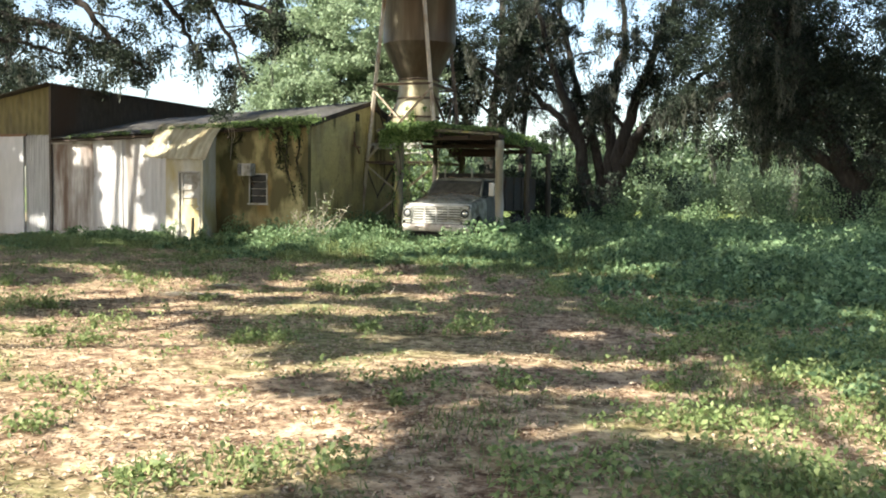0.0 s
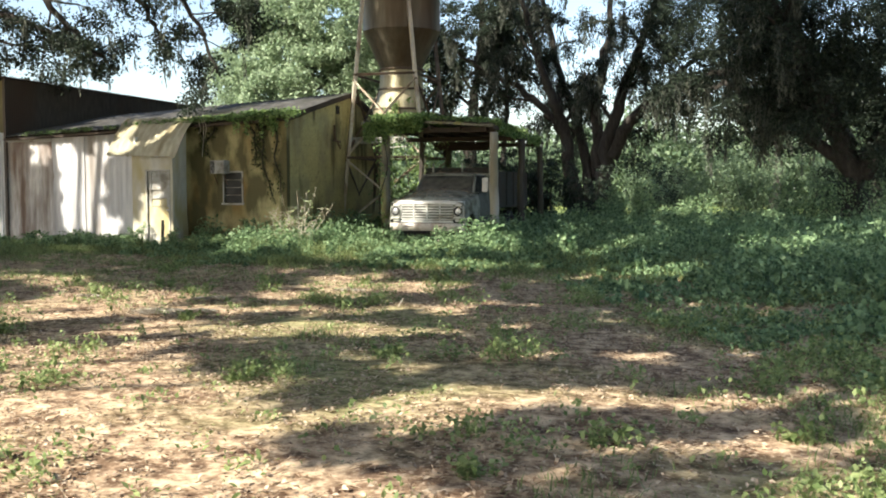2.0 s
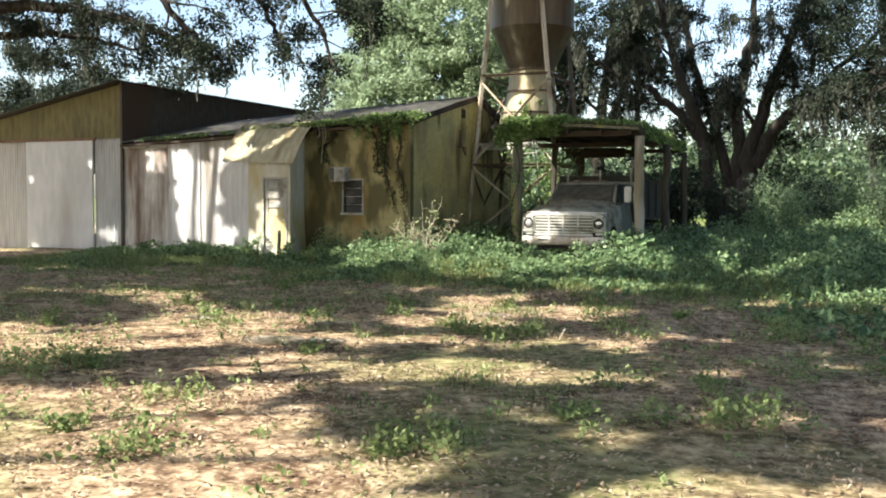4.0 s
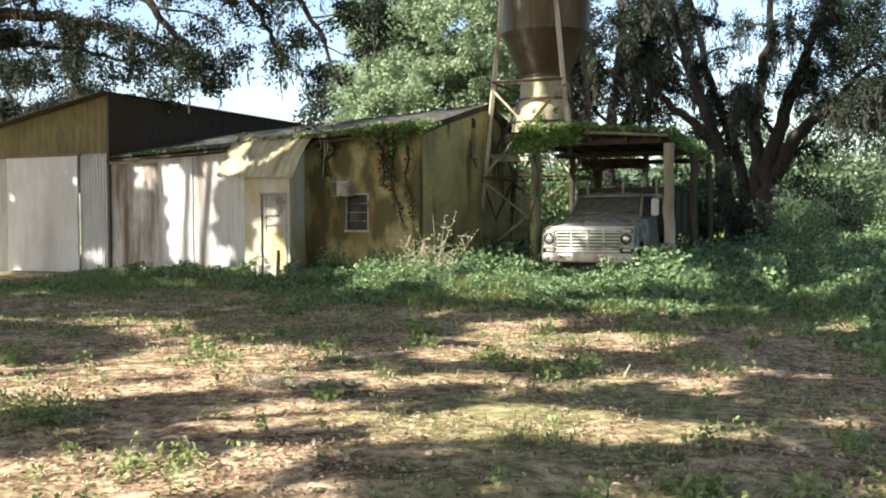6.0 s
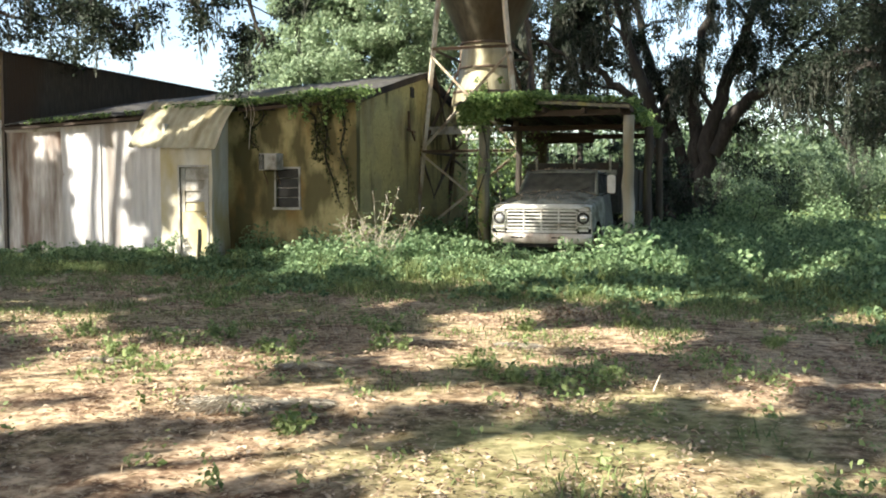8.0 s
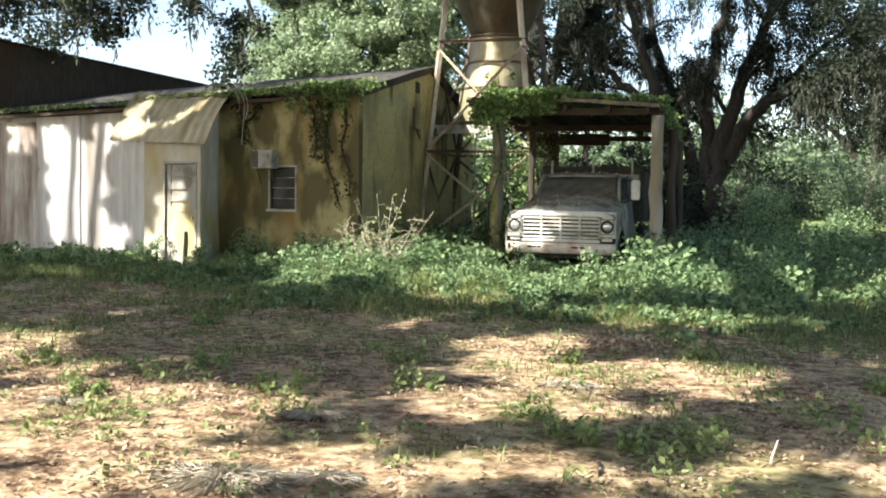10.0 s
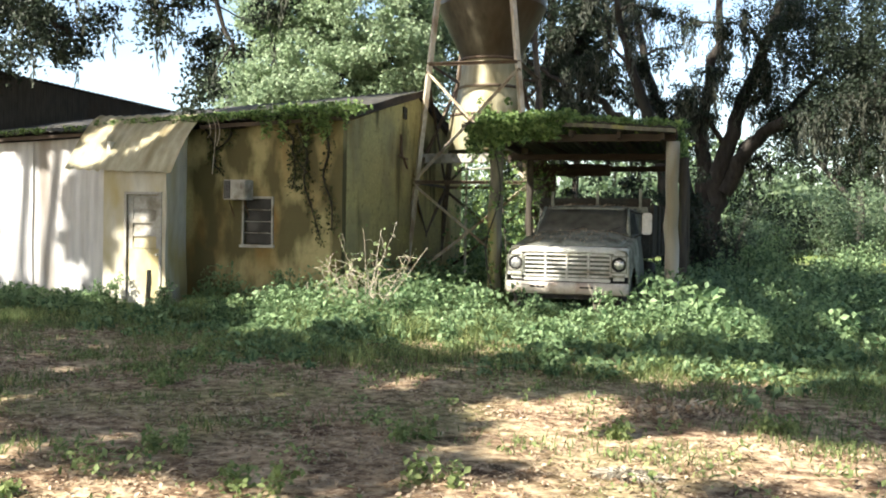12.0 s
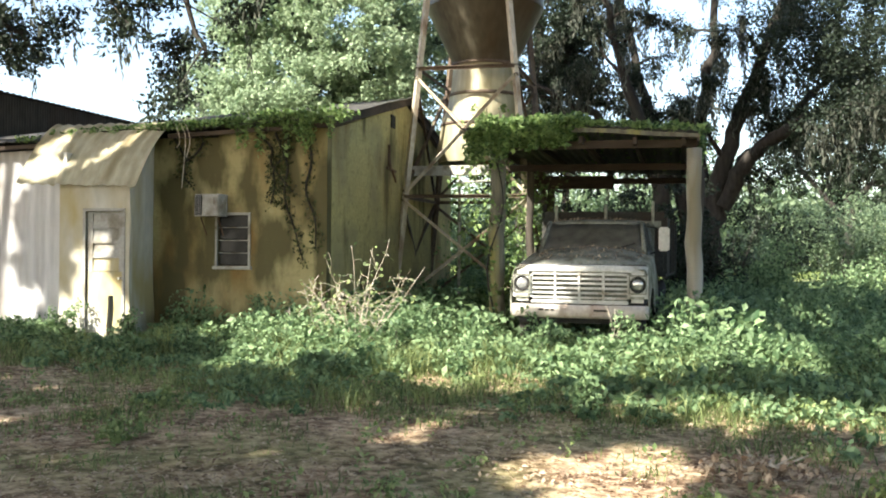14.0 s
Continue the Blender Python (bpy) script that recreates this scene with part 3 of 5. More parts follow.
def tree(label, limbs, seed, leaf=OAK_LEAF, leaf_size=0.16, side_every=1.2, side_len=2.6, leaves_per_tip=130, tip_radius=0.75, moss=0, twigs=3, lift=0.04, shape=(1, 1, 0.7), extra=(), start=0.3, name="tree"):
    """A tree from its main limbs, each (points, base radius, end radius): side branches, twigs and leaf clumps grow from them."""
    rng = np.random.default_rng(seed)
    base = Vector(limbs[0][0][0])
    t = thing(name, base, label, "tree")
    bm = bmesh.new()
    tips, mossy = [], []
    for pts, r0, r1 in limbs:
        line = smooth_line(pts, 6)
        n = len(line)
        line = [p + Vector(rng.normal(size=3)) * (0.05 if 0 < i < n - 1 else 0) for i, p in enumerate(line)]
        tube(bm, line, [r0 + (r1 - r0) * (i / (n - 1)) ** 0.8 for i in range(n)], 9)
        total = sum((b - a).length for a, b in zip(line, line[1:]))
        run, nxt = 0.0, total * start
        for i, (a, b) in enumerate(zip(line, line[1:])):
            seg = (b - a).length
            while nxt < run + seg:
                k = (nxt - run) / seg
                p = a.lerp(b, k)
                f = nxt / total
                d = (b - a).normalized()
                out = Vector(rng.normal(size=3))
                out = (out - d * out.dot(d)).normalized()
                L = side_len * (1.1 - 0.5 * f) * rng.uniform(0.6, 1.2)
                rad = max(0.02, (r0 + (r1 - r0) * f) * 0.4)
                sp = wander(rng, p, d * 0.6 + out, L, 6, 0.22, lift)
                tube(bm, sp, [rad * (1 - 0.85 * q / 6) for q in range(7)], 5)
                tips += sp[3:]
                mossy += sp[2:]
                for _ in range(twigs):
                    q = sp[int(rng.integers(2, 6))]
                    tw = wander(rng, q, Vector(rng.normal(size=3)) + (sp[-1] - sp[0]).normalized(), L * 0.5, 4, 0.3, lift)
                    tube(bm, tw, [rad * 0.35 * (1 - 0.8 * j / 4) for j in range(5)], 4)
                    tips += tw[2:]
                    mossy += tw[1:]
                nxt += side_every * rng.uniform(0.6, 1.4)
            run += seg
        tips += line[-2:]
    bmesh.ops.translate(bm, verts=bm.verts, vec=-base)
    part("trunk", bm, BARK, t, "dark furrowed trunk and limbs", True)
    pts = [clumps(rng, p - base, tip_radius * rng.uniform(0.5, 1.2), int(leaves_per_tip * rng.uniform(0.4, 1.3)), shape) for p in tips]
    for c, r, n, sh in extra:
        for q in clumps(rng, Vector(c) - base, r, max(6, n // 160), sh):
            pts.append(clumps(rng, q, 0.62 * rng.uniform(0.6, 1.3), int(150 * rng.uniform(0.4, 1.4)), (1, 1, 0.7)))
    pts = np.concatenate(pts)
    cards("crown", pts, leaf_size * rng.uniform(0.6, 1.25, len(pts)), leaf, t, seed=seed)
    if moss:
        strands = []
        for p in (mossy[int(i)] for i in rng.integers(0, len(mossy), moss)):
            L = rng.uniform(0.3, 1.3)
            m = int(26 * L)
            z = np.linspace(0, -L, m)
            w = 0.11 * (1 - 0.7 * np.linspace(0, 1, m))
            q = np.stack([rng.normal(size=m) * w, rng.normal(size=m) * w, z], axis=1)
            strands.append(q + np.array(p - base))
        strands = np.concatenate(strands)
        cards("hanging_moss", strands, rng.uniform(0.12, 0.3, len(strands)), MOSS, t, "grey beard-like hanging moss", aspect=5, droop=0.9, seed=seed + 1)
    return t


# the many-stemmed oak beyond the carport
TY = 41.0
tree("large dark live oak with several stems and hanging moss", [
    ([(-6.7, TY, -0.1), (-6.9, TY, 1.6), (-7.5, TY, 4.4), (-8.1, TY - 0.5, 6.0), (-8.8, TY - 1, 8.5), (-9.6, TY - 2, 11.5)], 0.42, 0.06),
    ([(-6.2, TY + 0.3, -0.1), (-6.6, TY + 0.5, 3.0), (-7.6, TY + 1.2, 6.0), (-8.6, TY + 1.6, 10.0), (-8.4, TY + 2, 13.0)], 0.3, 0.06),
    ([(-5.7, TY, -0.1), (-5.7, TY, 2.2), (-5.2, TY, 4.9), (-4.5, TY, 6.8), (-3.4, TY - 0.5, 9.5), (-2.0, TY - 1, 12.0)], 0.42, 0.07),
    ([(-5.9, TY + 0.2, 2.0), (-6.1, TY + 0.5, 5.0), (-5.6, TY + 1, 8.5), (-5.9, TY + 1, 12.0)], 0.34, 0.06),
    ([(-5.4, TY, 2.9), (-4.6, TY - 0.2, 4.4), (-3.2, TY - 0.6, 5.4), (-1.6, TY - 1.2, 6.0), (0.4, TY - 2, 6.2), (2.6, TY - 3, 6.0)], 0.3, 0.06),
    ([(-5.2, TY, 3.8), (-4.1, TY + 0.8, 5.0), (-2.5, TY + 1.2, 6.6), (-0.5, TY + 1.2, 8.5)], 0.24, 0.05),
    ([(-7.3, TY, 3.9), (-8.8, TY + 0.2, 5.4), (-10.6, TY, 6.6), (-12.4, TY, 7.6)], 0.22, 0.05),
], 11, side_every=0.8, side_len=2.3, leaves_per_tip=66, tip_radius=0.40, moss=900, leaf_size=0.1,
    extra=[((-4.2, 41.5, 6.2), 1.3, 2600, (1, 1, 1)), ((-3.4, 41, 8.3), 1.6, 7000, (1, 1, 1)), ((-2.4, 41, 10.2), 1.9, 7000, (1.1, 1, 0.9)), ((-3.3, 41, 4.4), 1.2, 2200, (1, 1, 0.9)), ((-2.6, 40, 7.6), 1.9, 5000, (1.1, 1, 0.9)), ((-0.2, 39.5, 6.3), 2.2, 6500, (1, 1, 0.8)), ((1.6, 38, 4.6), 2.2, 6000, (1, 1, 0.9)), ((-1.6, 39.5, 9.2), 2.2, 6000, (1.2, 1, 0.8)), ((-6.6, 41.5, 4.6), 1.5, 3500, (1, 1, 0.7)), ((-9.3, 41.5, 2.2), 2.0, 6000, (1.3, 1, 0.9)), ((-3.8, 41.5, 2.0), 1.5, 3500, (1.2, 1, 0.8)), ((-3.5, 40, 11.0), 3.0, 4000, (1.5, 1, 0.6)), ((-9.0, 40, 11.2), 3.0, 4000, (1.4, 1, 0.6))])

# dark trees further right, with low hanging skirts of moss
tree("dense dark live oak draped with grey moss", [
    ([(3.5, 35.0, -0.1), (3.2, 35, 2.5), (1.8, 34.5, 5.5), (0.3, 34.5, 8.5), (-0.4, 34, 11.0)], 0.5, 0.08),
    ([(3.2, 35.0, 2.2), (1.0, 35.5, 4.2), (-0.7, 36.0, 5.2), (-1.6, 36.2, 5.0)], 0.25, 0.05),
    ([(3.6, 35.0, 2.0), (5.0, 34, 5.0), (6.0, 33, 8.5), (6.5, 32, 11.0)], 0.38, 0.07),
    ([(3.2, 35.0, 3.0), (2.2, 37, 6.0), (1.0, 38.5, 9.0), (-0.8, 39.5, 11.0)], 0.3, 0.07),
], 12, side_every=0.62, side_len=3.2, leaves_per_tip=120, tip_radius=0.8, moss=900, leaf_size=0.105, lift=-0.02,
    extra=[((1.2, 35.5, 6.2), 2.2, 9000, (1.1, 1, 0.7)), ((3.4, 35.0, 5.4), 2.3, 10000, (1, 1, 0.8)), ((2.2, 35, 9.2), 3.6, 14000, (1.2, 1, 0.9)), ((5.6, 34.5, 4.6), 2.2, 8000, (1, 1, 0.8)), ((4.8, 34.0, 7.4), 3.0, 14000, (1, 1, 1)), ((-2.3, 38.5, 6.0), 1.5, 4000, (1, 1, 0.9)), ((-2.6, 37, 7.4), 1.6, 5500, (1.2, 1, 1)), ((0.6, 35.2, 8.4), 2.6, 11000, (1.1, 1, 0.9)), ((6.8, 32.5, 2.6), 1.8, 6000, (1, 0.9, 1.0)), ((4.2, 34.2, 2.6), 2.1, 9000, (1, 0.8, 1.0)), ((2.9, 33.8, 4.4), 1.9, 8000, (1, 0.8, 0.9))])

# leafy tree behind the house
tree("tall leafy green tree behind the house", [
    ([(-19.5, 41, -0.1), (-19.4, 41, 4), (-19.0, 41, 8), (-18.5, 41, 12.5)], 0.45, 0.1),
    ([(-19.4, 41, 3), (-21, 41.2, 6), (-22.0, 41, 9.0)], 0.25, 0.06),
    ([(-19.3, 41, 4), (-17.2, 40.8, 7), (-16.0, 40.5, 10.5)], 0.25, 0.06),
    ([(-19.3, 41, 2.5), (-17.0, 41, 4.5), (-15.6, 41.0, 6.0)], 0.2, 0.05),
], 13, leaf=BRIGHT_LEAF, side_every=0.6, side_len=2.4, leaves_per_tip=120, tip_radius=0.62, leaf_size=0.16, twigs=3,
    extra=[((-19.5, 40.5, 6.0), 3.0, 18000, (1, 0.8, 0.8)), ((-17.0, 40.0, 9.5), 3.3, 24000, (1, 0.8, 1)), ((-20.5, 40.5, 9.5), 2.8, 17000, (0.9, 0.8, 1)), ((-22.6, 41, 6.4), 2.2, 12000, (1, 0.8, 0.9)), ((-16.0, 41, 6.6), 2.4, 16000, (1, 0.8, 0.9)), ((-18.6, 41, 12.0), 2.6, 14000, (1.1, 0.8, 0.9))])

# dark trees between the leafy tree and the oak, behind the silo
tree("dark vine-hung tree behind the silo", [
    ([(-12.0, 43, -0.1), (-12.0, 43, 4), (-11.6, 43, 8), (-11.4, 43, 13)], 0.35, 0.1),
    ([(-12.0, 43, 3), (-13.5, 42.5, 6), (-14.5, 42, 9)], 0.22, 0.06),
    ([(-11.9, 43, 4), (-10.6, 42.5, 7), (-10.0, 42, 11)], 0.2, 0.06),
    ([(-10.6, 43.5, -0.1), (-10.5, 43.4, 5), (-10.2, 43, 12)], 0.16, 0.08),
], 14, side_every=0.7, side_len=2.3, leaves_per_tip=60, tip_radius=0.55, leaf_size=0.14, moss=160,
    extra=[((-12.9, 43, 5.5), 2.4, 7000, (1, 1, 1)), ((-14.0, 43, 9.5), 2.8, 10000, (1, 1, 1)), ((-10.4, 43, 9.4), 1.8, 4500, (0.9, 1, 1.2))])

# the big oak that reaches over the shed
tree("old live oak reaching over the shed with mossy limbs", [
    ([(-29.5, 21.5, -0.1), (-29, 22, 3.5), (-27.3, 23.3, 7), (-23.5, 24.8, 8.7), (-19.5, 25.2, 8.5), (-16.5, 25.6, 7.8), (-14.0, 26.2, 7.0)], 0.6, 0.05),
    ([(-26.8, 23.5, 7.2), (-24.5, 25, 7.4), (-22, 26, 6.8), (-19.9, 27, 5.8)], 0.24, 0.04),
    ([(-22.3, 25, 8.7), (-21, 25.3, 7.5), (-20, 26, 6.2), (-19.4, 26.8, 5.3)], 0.18, 0.03),
    ([(-28.5, 22.6, 5), (-27, 25, 6.6), (-25.3, 26.5, 6.8), (-23.6, 27.5, 6.4)], 0.22, 0.04),
    ([(-18.5, 25.2, 8.4), (-17.3, 25.4, 6.9), (-16.9, 26, 5.8)], 0.13, 0.03),
    ([(-16.6, 25.5, 7.8), (-15.7, 25.6, 6.4), (-15.2, 25.8, 5.0)], 0.1, 0.03),
    ([(-27.5, 24, 6.4), (-28, 26, 7.5), (-29, 28, 7.2)], 0.2, 0.04),
    ([(-25, 24.2, 8.3), (-23, 24, 10), (-20, 24, 11.5)], 0.22, 0.05),
], 15, side_every=0.45, side_len=2.4, leaves_per_tip=48, tip_radius=0.46, leaf_size=0.115, moss=110, lift=-0.02, start=0.4)

tree("dark leafy tree behind the shed", [
    ([(-46, 47, -0.1), (-45.5, 47, 4), (-44.5, 47, 8), (-44, 47, 12)], 0.5, 0.1),
    ([(-45.6, 47, 3), (-43.5, 46, 6), (-42, 45.5, 8)], 0.25, 0.06),
    ([(-45.6, 47, 3), (-48, 47, 7), (-50, 47, 10)], 0.25, 0.06),
], 16, side_every=0.8, side_len=2.8, leaves_per_tip=90, tip_radius=1.0, leaf_size=0.22,
    extra=[((-44.0, 46, 6.0), 3.2, 8000, (1.1, 1, 0.8)), ((-48, 46, 6.0), 3.0, 8000, (1.1, 1, 0.8))])


for i, (bx, by, hh) in enumerate(((2.2, 66, 12.0), (8.5, 69, 12.5), (14.5, 66, 12.0))):
    tree("tall dark tree beyond the meadow's edge", [
        ([(bx, by, -0.1), (bx + 0.2, by, hh * 0.4), (bx, by, hh)], 0.4, 0.08),
        ([(bx, by, hh * 0.25), (bx - 2.2, by, hh * 0.5), (bx - 3.2, by, hh * 0.7)], 0.2, 0.05),
        ([(bx, by, hh * 0.3), (bx + 2.2, by, hh * 0.55), (bx + 3.2, by, hh * 0.75)], 0.2, 0.05),
    ], 80 + i, side_every=0.8, side_len=2.6, leaves_per_tip=70, tip_radius=1.0, leaf_size=0.2, moss=60,
        extra=[((bx, by, hh * 0.45), 3.0, 6000, (1.1, 1, 0.9)), ((bx, by, hh * 0.75), 3.2, 6000, (1.1, 1, 0.9))])

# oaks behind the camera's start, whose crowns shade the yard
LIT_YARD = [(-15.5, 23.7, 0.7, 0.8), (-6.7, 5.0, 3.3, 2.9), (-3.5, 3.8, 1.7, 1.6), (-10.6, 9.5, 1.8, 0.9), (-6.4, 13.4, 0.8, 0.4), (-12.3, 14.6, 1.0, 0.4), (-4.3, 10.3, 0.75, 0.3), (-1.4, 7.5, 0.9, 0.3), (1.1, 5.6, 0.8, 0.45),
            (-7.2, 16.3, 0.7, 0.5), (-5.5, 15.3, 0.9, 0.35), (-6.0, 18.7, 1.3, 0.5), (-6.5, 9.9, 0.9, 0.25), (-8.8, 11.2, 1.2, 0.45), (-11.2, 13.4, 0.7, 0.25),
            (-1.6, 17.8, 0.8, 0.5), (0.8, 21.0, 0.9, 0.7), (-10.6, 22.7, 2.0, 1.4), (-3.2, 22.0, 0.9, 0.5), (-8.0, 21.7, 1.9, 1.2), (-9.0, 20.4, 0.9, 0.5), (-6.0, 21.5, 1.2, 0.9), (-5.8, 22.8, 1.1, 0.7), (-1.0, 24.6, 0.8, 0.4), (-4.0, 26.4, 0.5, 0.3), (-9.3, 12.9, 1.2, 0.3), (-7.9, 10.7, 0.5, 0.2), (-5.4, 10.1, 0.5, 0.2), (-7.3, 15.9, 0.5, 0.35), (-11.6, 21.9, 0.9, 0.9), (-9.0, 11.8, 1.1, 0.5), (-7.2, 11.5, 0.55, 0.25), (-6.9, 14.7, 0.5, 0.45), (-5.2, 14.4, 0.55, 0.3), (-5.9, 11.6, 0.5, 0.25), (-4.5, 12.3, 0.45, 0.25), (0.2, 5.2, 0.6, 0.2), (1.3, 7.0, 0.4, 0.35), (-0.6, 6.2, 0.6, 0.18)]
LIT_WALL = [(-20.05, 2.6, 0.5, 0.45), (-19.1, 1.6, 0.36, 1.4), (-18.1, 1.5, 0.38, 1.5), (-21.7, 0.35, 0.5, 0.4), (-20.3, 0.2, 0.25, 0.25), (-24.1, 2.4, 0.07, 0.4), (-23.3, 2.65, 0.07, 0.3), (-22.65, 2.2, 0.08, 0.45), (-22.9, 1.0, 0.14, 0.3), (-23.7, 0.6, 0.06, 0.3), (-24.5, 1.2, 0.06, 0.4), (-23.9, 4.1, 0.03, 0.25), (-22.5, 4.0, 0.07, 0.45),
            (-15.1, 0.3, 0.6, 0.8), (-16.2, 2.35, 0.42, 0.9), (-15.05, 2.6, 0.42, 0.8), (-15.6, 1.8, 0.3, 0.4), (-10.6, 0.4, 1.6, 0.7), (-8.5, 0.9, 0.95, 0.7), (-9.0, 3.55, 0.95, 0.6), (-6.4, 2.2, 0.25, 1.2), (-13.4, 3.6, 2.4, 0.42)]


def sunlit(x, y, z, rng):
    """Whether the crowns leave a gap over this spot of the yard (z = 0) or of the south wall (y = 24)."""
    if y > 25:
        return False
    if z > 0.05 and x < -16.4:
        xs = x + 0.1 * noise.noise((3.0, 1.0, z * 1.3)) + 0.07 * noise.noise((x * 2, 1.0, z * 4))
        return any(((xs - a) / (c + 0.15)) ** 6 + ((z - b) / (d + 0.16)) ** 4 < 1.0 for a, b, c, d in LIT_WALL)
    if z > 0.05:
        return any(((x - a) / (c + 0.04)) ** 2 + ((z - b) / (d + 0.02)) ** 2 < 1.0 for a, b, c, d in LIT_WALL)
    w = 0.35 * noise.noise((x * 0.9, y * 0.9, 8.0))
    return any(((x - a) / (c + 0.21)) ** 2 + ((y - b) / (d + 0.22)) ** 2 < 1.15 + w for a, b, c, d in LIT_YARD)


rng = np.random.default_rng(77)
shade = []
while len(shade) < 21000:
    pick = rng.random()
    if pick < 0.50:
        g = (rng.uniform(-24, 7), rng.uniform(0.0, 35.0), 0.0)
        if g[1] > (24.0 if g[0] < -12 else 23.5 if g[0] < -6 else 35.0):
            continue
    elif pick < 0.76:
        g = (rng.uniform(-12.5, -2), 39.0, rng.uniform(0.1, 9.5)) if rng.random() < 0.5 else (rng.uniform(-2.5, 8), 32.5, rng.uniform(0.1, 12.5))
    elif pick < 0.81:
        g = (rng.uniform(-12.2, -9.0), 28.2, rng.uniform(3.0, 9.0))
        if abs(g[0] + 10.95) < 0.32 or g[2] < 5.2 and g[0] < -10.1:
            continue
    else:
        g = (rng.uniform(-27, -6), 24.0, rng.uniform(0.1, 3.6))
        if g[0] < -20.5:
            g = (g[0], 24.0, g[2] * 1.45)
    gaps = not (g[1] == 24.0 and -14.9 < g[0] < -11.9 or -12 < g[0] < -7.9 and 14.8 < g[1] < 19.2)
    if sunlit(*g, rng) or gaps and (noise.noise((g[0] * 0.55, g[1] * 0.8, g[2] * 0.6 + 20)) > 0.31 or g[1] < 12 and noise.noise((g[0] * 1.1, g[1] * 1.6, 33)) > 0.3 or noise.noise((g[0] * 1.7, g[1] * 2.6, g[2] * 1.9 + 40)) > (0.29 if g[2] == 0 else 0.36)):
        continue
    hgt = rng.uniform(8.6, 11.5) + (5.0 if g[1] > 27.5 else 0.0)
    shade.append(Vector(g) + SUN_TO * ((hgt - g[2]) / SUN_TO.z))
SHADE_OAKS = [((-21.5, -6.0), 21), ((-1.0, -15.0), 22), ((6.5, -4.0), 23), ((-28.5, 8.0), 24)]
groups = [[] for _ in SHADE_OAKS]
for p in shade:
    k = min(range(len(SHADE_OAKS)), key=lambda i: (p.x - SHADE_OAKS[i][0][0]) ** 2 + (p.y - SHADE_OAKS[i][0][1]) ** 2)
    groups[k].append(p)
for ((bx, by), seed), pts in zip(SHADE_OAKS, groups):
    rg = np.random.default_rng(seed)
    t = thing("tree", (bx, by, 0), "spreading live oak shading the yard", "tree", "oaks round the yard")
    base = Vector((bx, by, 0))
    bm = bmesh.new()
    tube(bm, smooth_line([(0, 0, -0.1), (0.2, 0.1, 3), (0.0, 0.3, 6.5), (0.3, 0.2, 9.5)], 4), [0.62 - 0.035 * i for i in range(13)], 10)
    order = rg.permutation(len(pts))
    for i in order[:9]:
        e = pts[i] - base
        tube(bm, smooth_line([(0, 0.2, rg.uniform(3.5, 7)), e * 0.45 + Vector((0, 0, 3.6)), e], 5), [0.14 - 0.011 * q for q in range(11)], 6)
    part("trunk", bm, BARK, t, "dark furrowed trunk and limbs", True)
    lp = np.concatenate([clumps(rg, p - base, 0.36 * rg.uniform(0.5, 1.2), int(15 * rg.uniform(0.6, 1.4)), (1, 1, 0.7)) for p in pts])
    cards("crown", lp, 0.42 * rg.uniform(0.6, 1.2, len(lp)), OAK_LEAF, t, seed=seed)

# ---- silo on its steel tower ----
silo = thing("silo", (-10.64, 29.3, 0), "rust-streaked metal hopper silo on a braced steel tower", "silo")


def lathe(profile, sides=40, bm=None, centre=(0, 0)):
    """A turned shell: profile of (radius, z, dx)."""
    bm = bm or bmesh.new()
    rings = [[bm.verts.new((centre[0] + (p[2] if len(p) > 2 else 0) + p[0] * math.cos(2 * math.pi * k / sides), centre[1] + p[0] * math.sin(2 * math.pi * k / sides), p[1])) for k in range(sides)] for p in profile]
    for a, b in zip(rings, rings[1:]):
        for k in range(sides):
            bm.faces.new((a[k], a[(k + 1) % sides], b[(k + 1) % sides], b[k]))
    return bm


part("hopper", lathe([(0.65, 5.36), (0.69, 5.43), (1.22, 6.5)]), HOPPER, silo, "rusty hopper cone", True)
for i in range(4):
    z0 = 6.5 + i * 1.6
    part("drum", lathe([(1.22, z0), (1.222, z0 + 1.55), (1.24, z0 + 1.57), (1.22, z0 + 1.6)]), HOPPER, silo, "rust-streaked steel drum ring", True)
part("drum_top", lathe([(1.22, 12.9), (1.29, 12.9), (0.2, 13.8), (0.02, 13.8)]), HOPPER, silo, "", True)
part("boot", lathe([(0.65, 5.36), (0.69, 4.85), (0.74, 4.45, -0.03), (0.80, 4.1, -0.09), (0.82, 3.6, -0.16), (0.74, 3.3, -0.2)]), GALV, silo, "lichen-stained pale chute", True)
for r, z, dx in ((0.71, 5.32, 0), (0.735, 4.7, 0), (0.82, 4.08, -0.09)):
    part("band", lathe([(r - 0.03, z - 0.03, dx), (r, z - 0.03, dx), (r, z + 0.03, dx), (r - 0.03, z + 0.03, dx)]), DARK_STEEL, silo, "dark iron band", True)
# front legs and braces are paler steel: the sun on them is in the colour
legs = {}
for sx in (-1, 1):
    for sy in (-1, 1):
        top = Vector((-0.68 if sx < 0 else 0.43, sy * 1.2, 9.2))
        foot = Vector((-1.61 if sx < 0 else 1.36, sy * 1.3, -0.1))
        legs[sx, sy] = (foot, top)
        part("leg", angle_bar(foot, top, 0.1, 0.014), STEEL if sy < 0 else DARK_STEEL, silo, "weathered angle-iron leg")


def on_leg(k, z):
    f, t = legs[k]
    return f.lerp(t, (z - f.z) / (t.z - f.z))


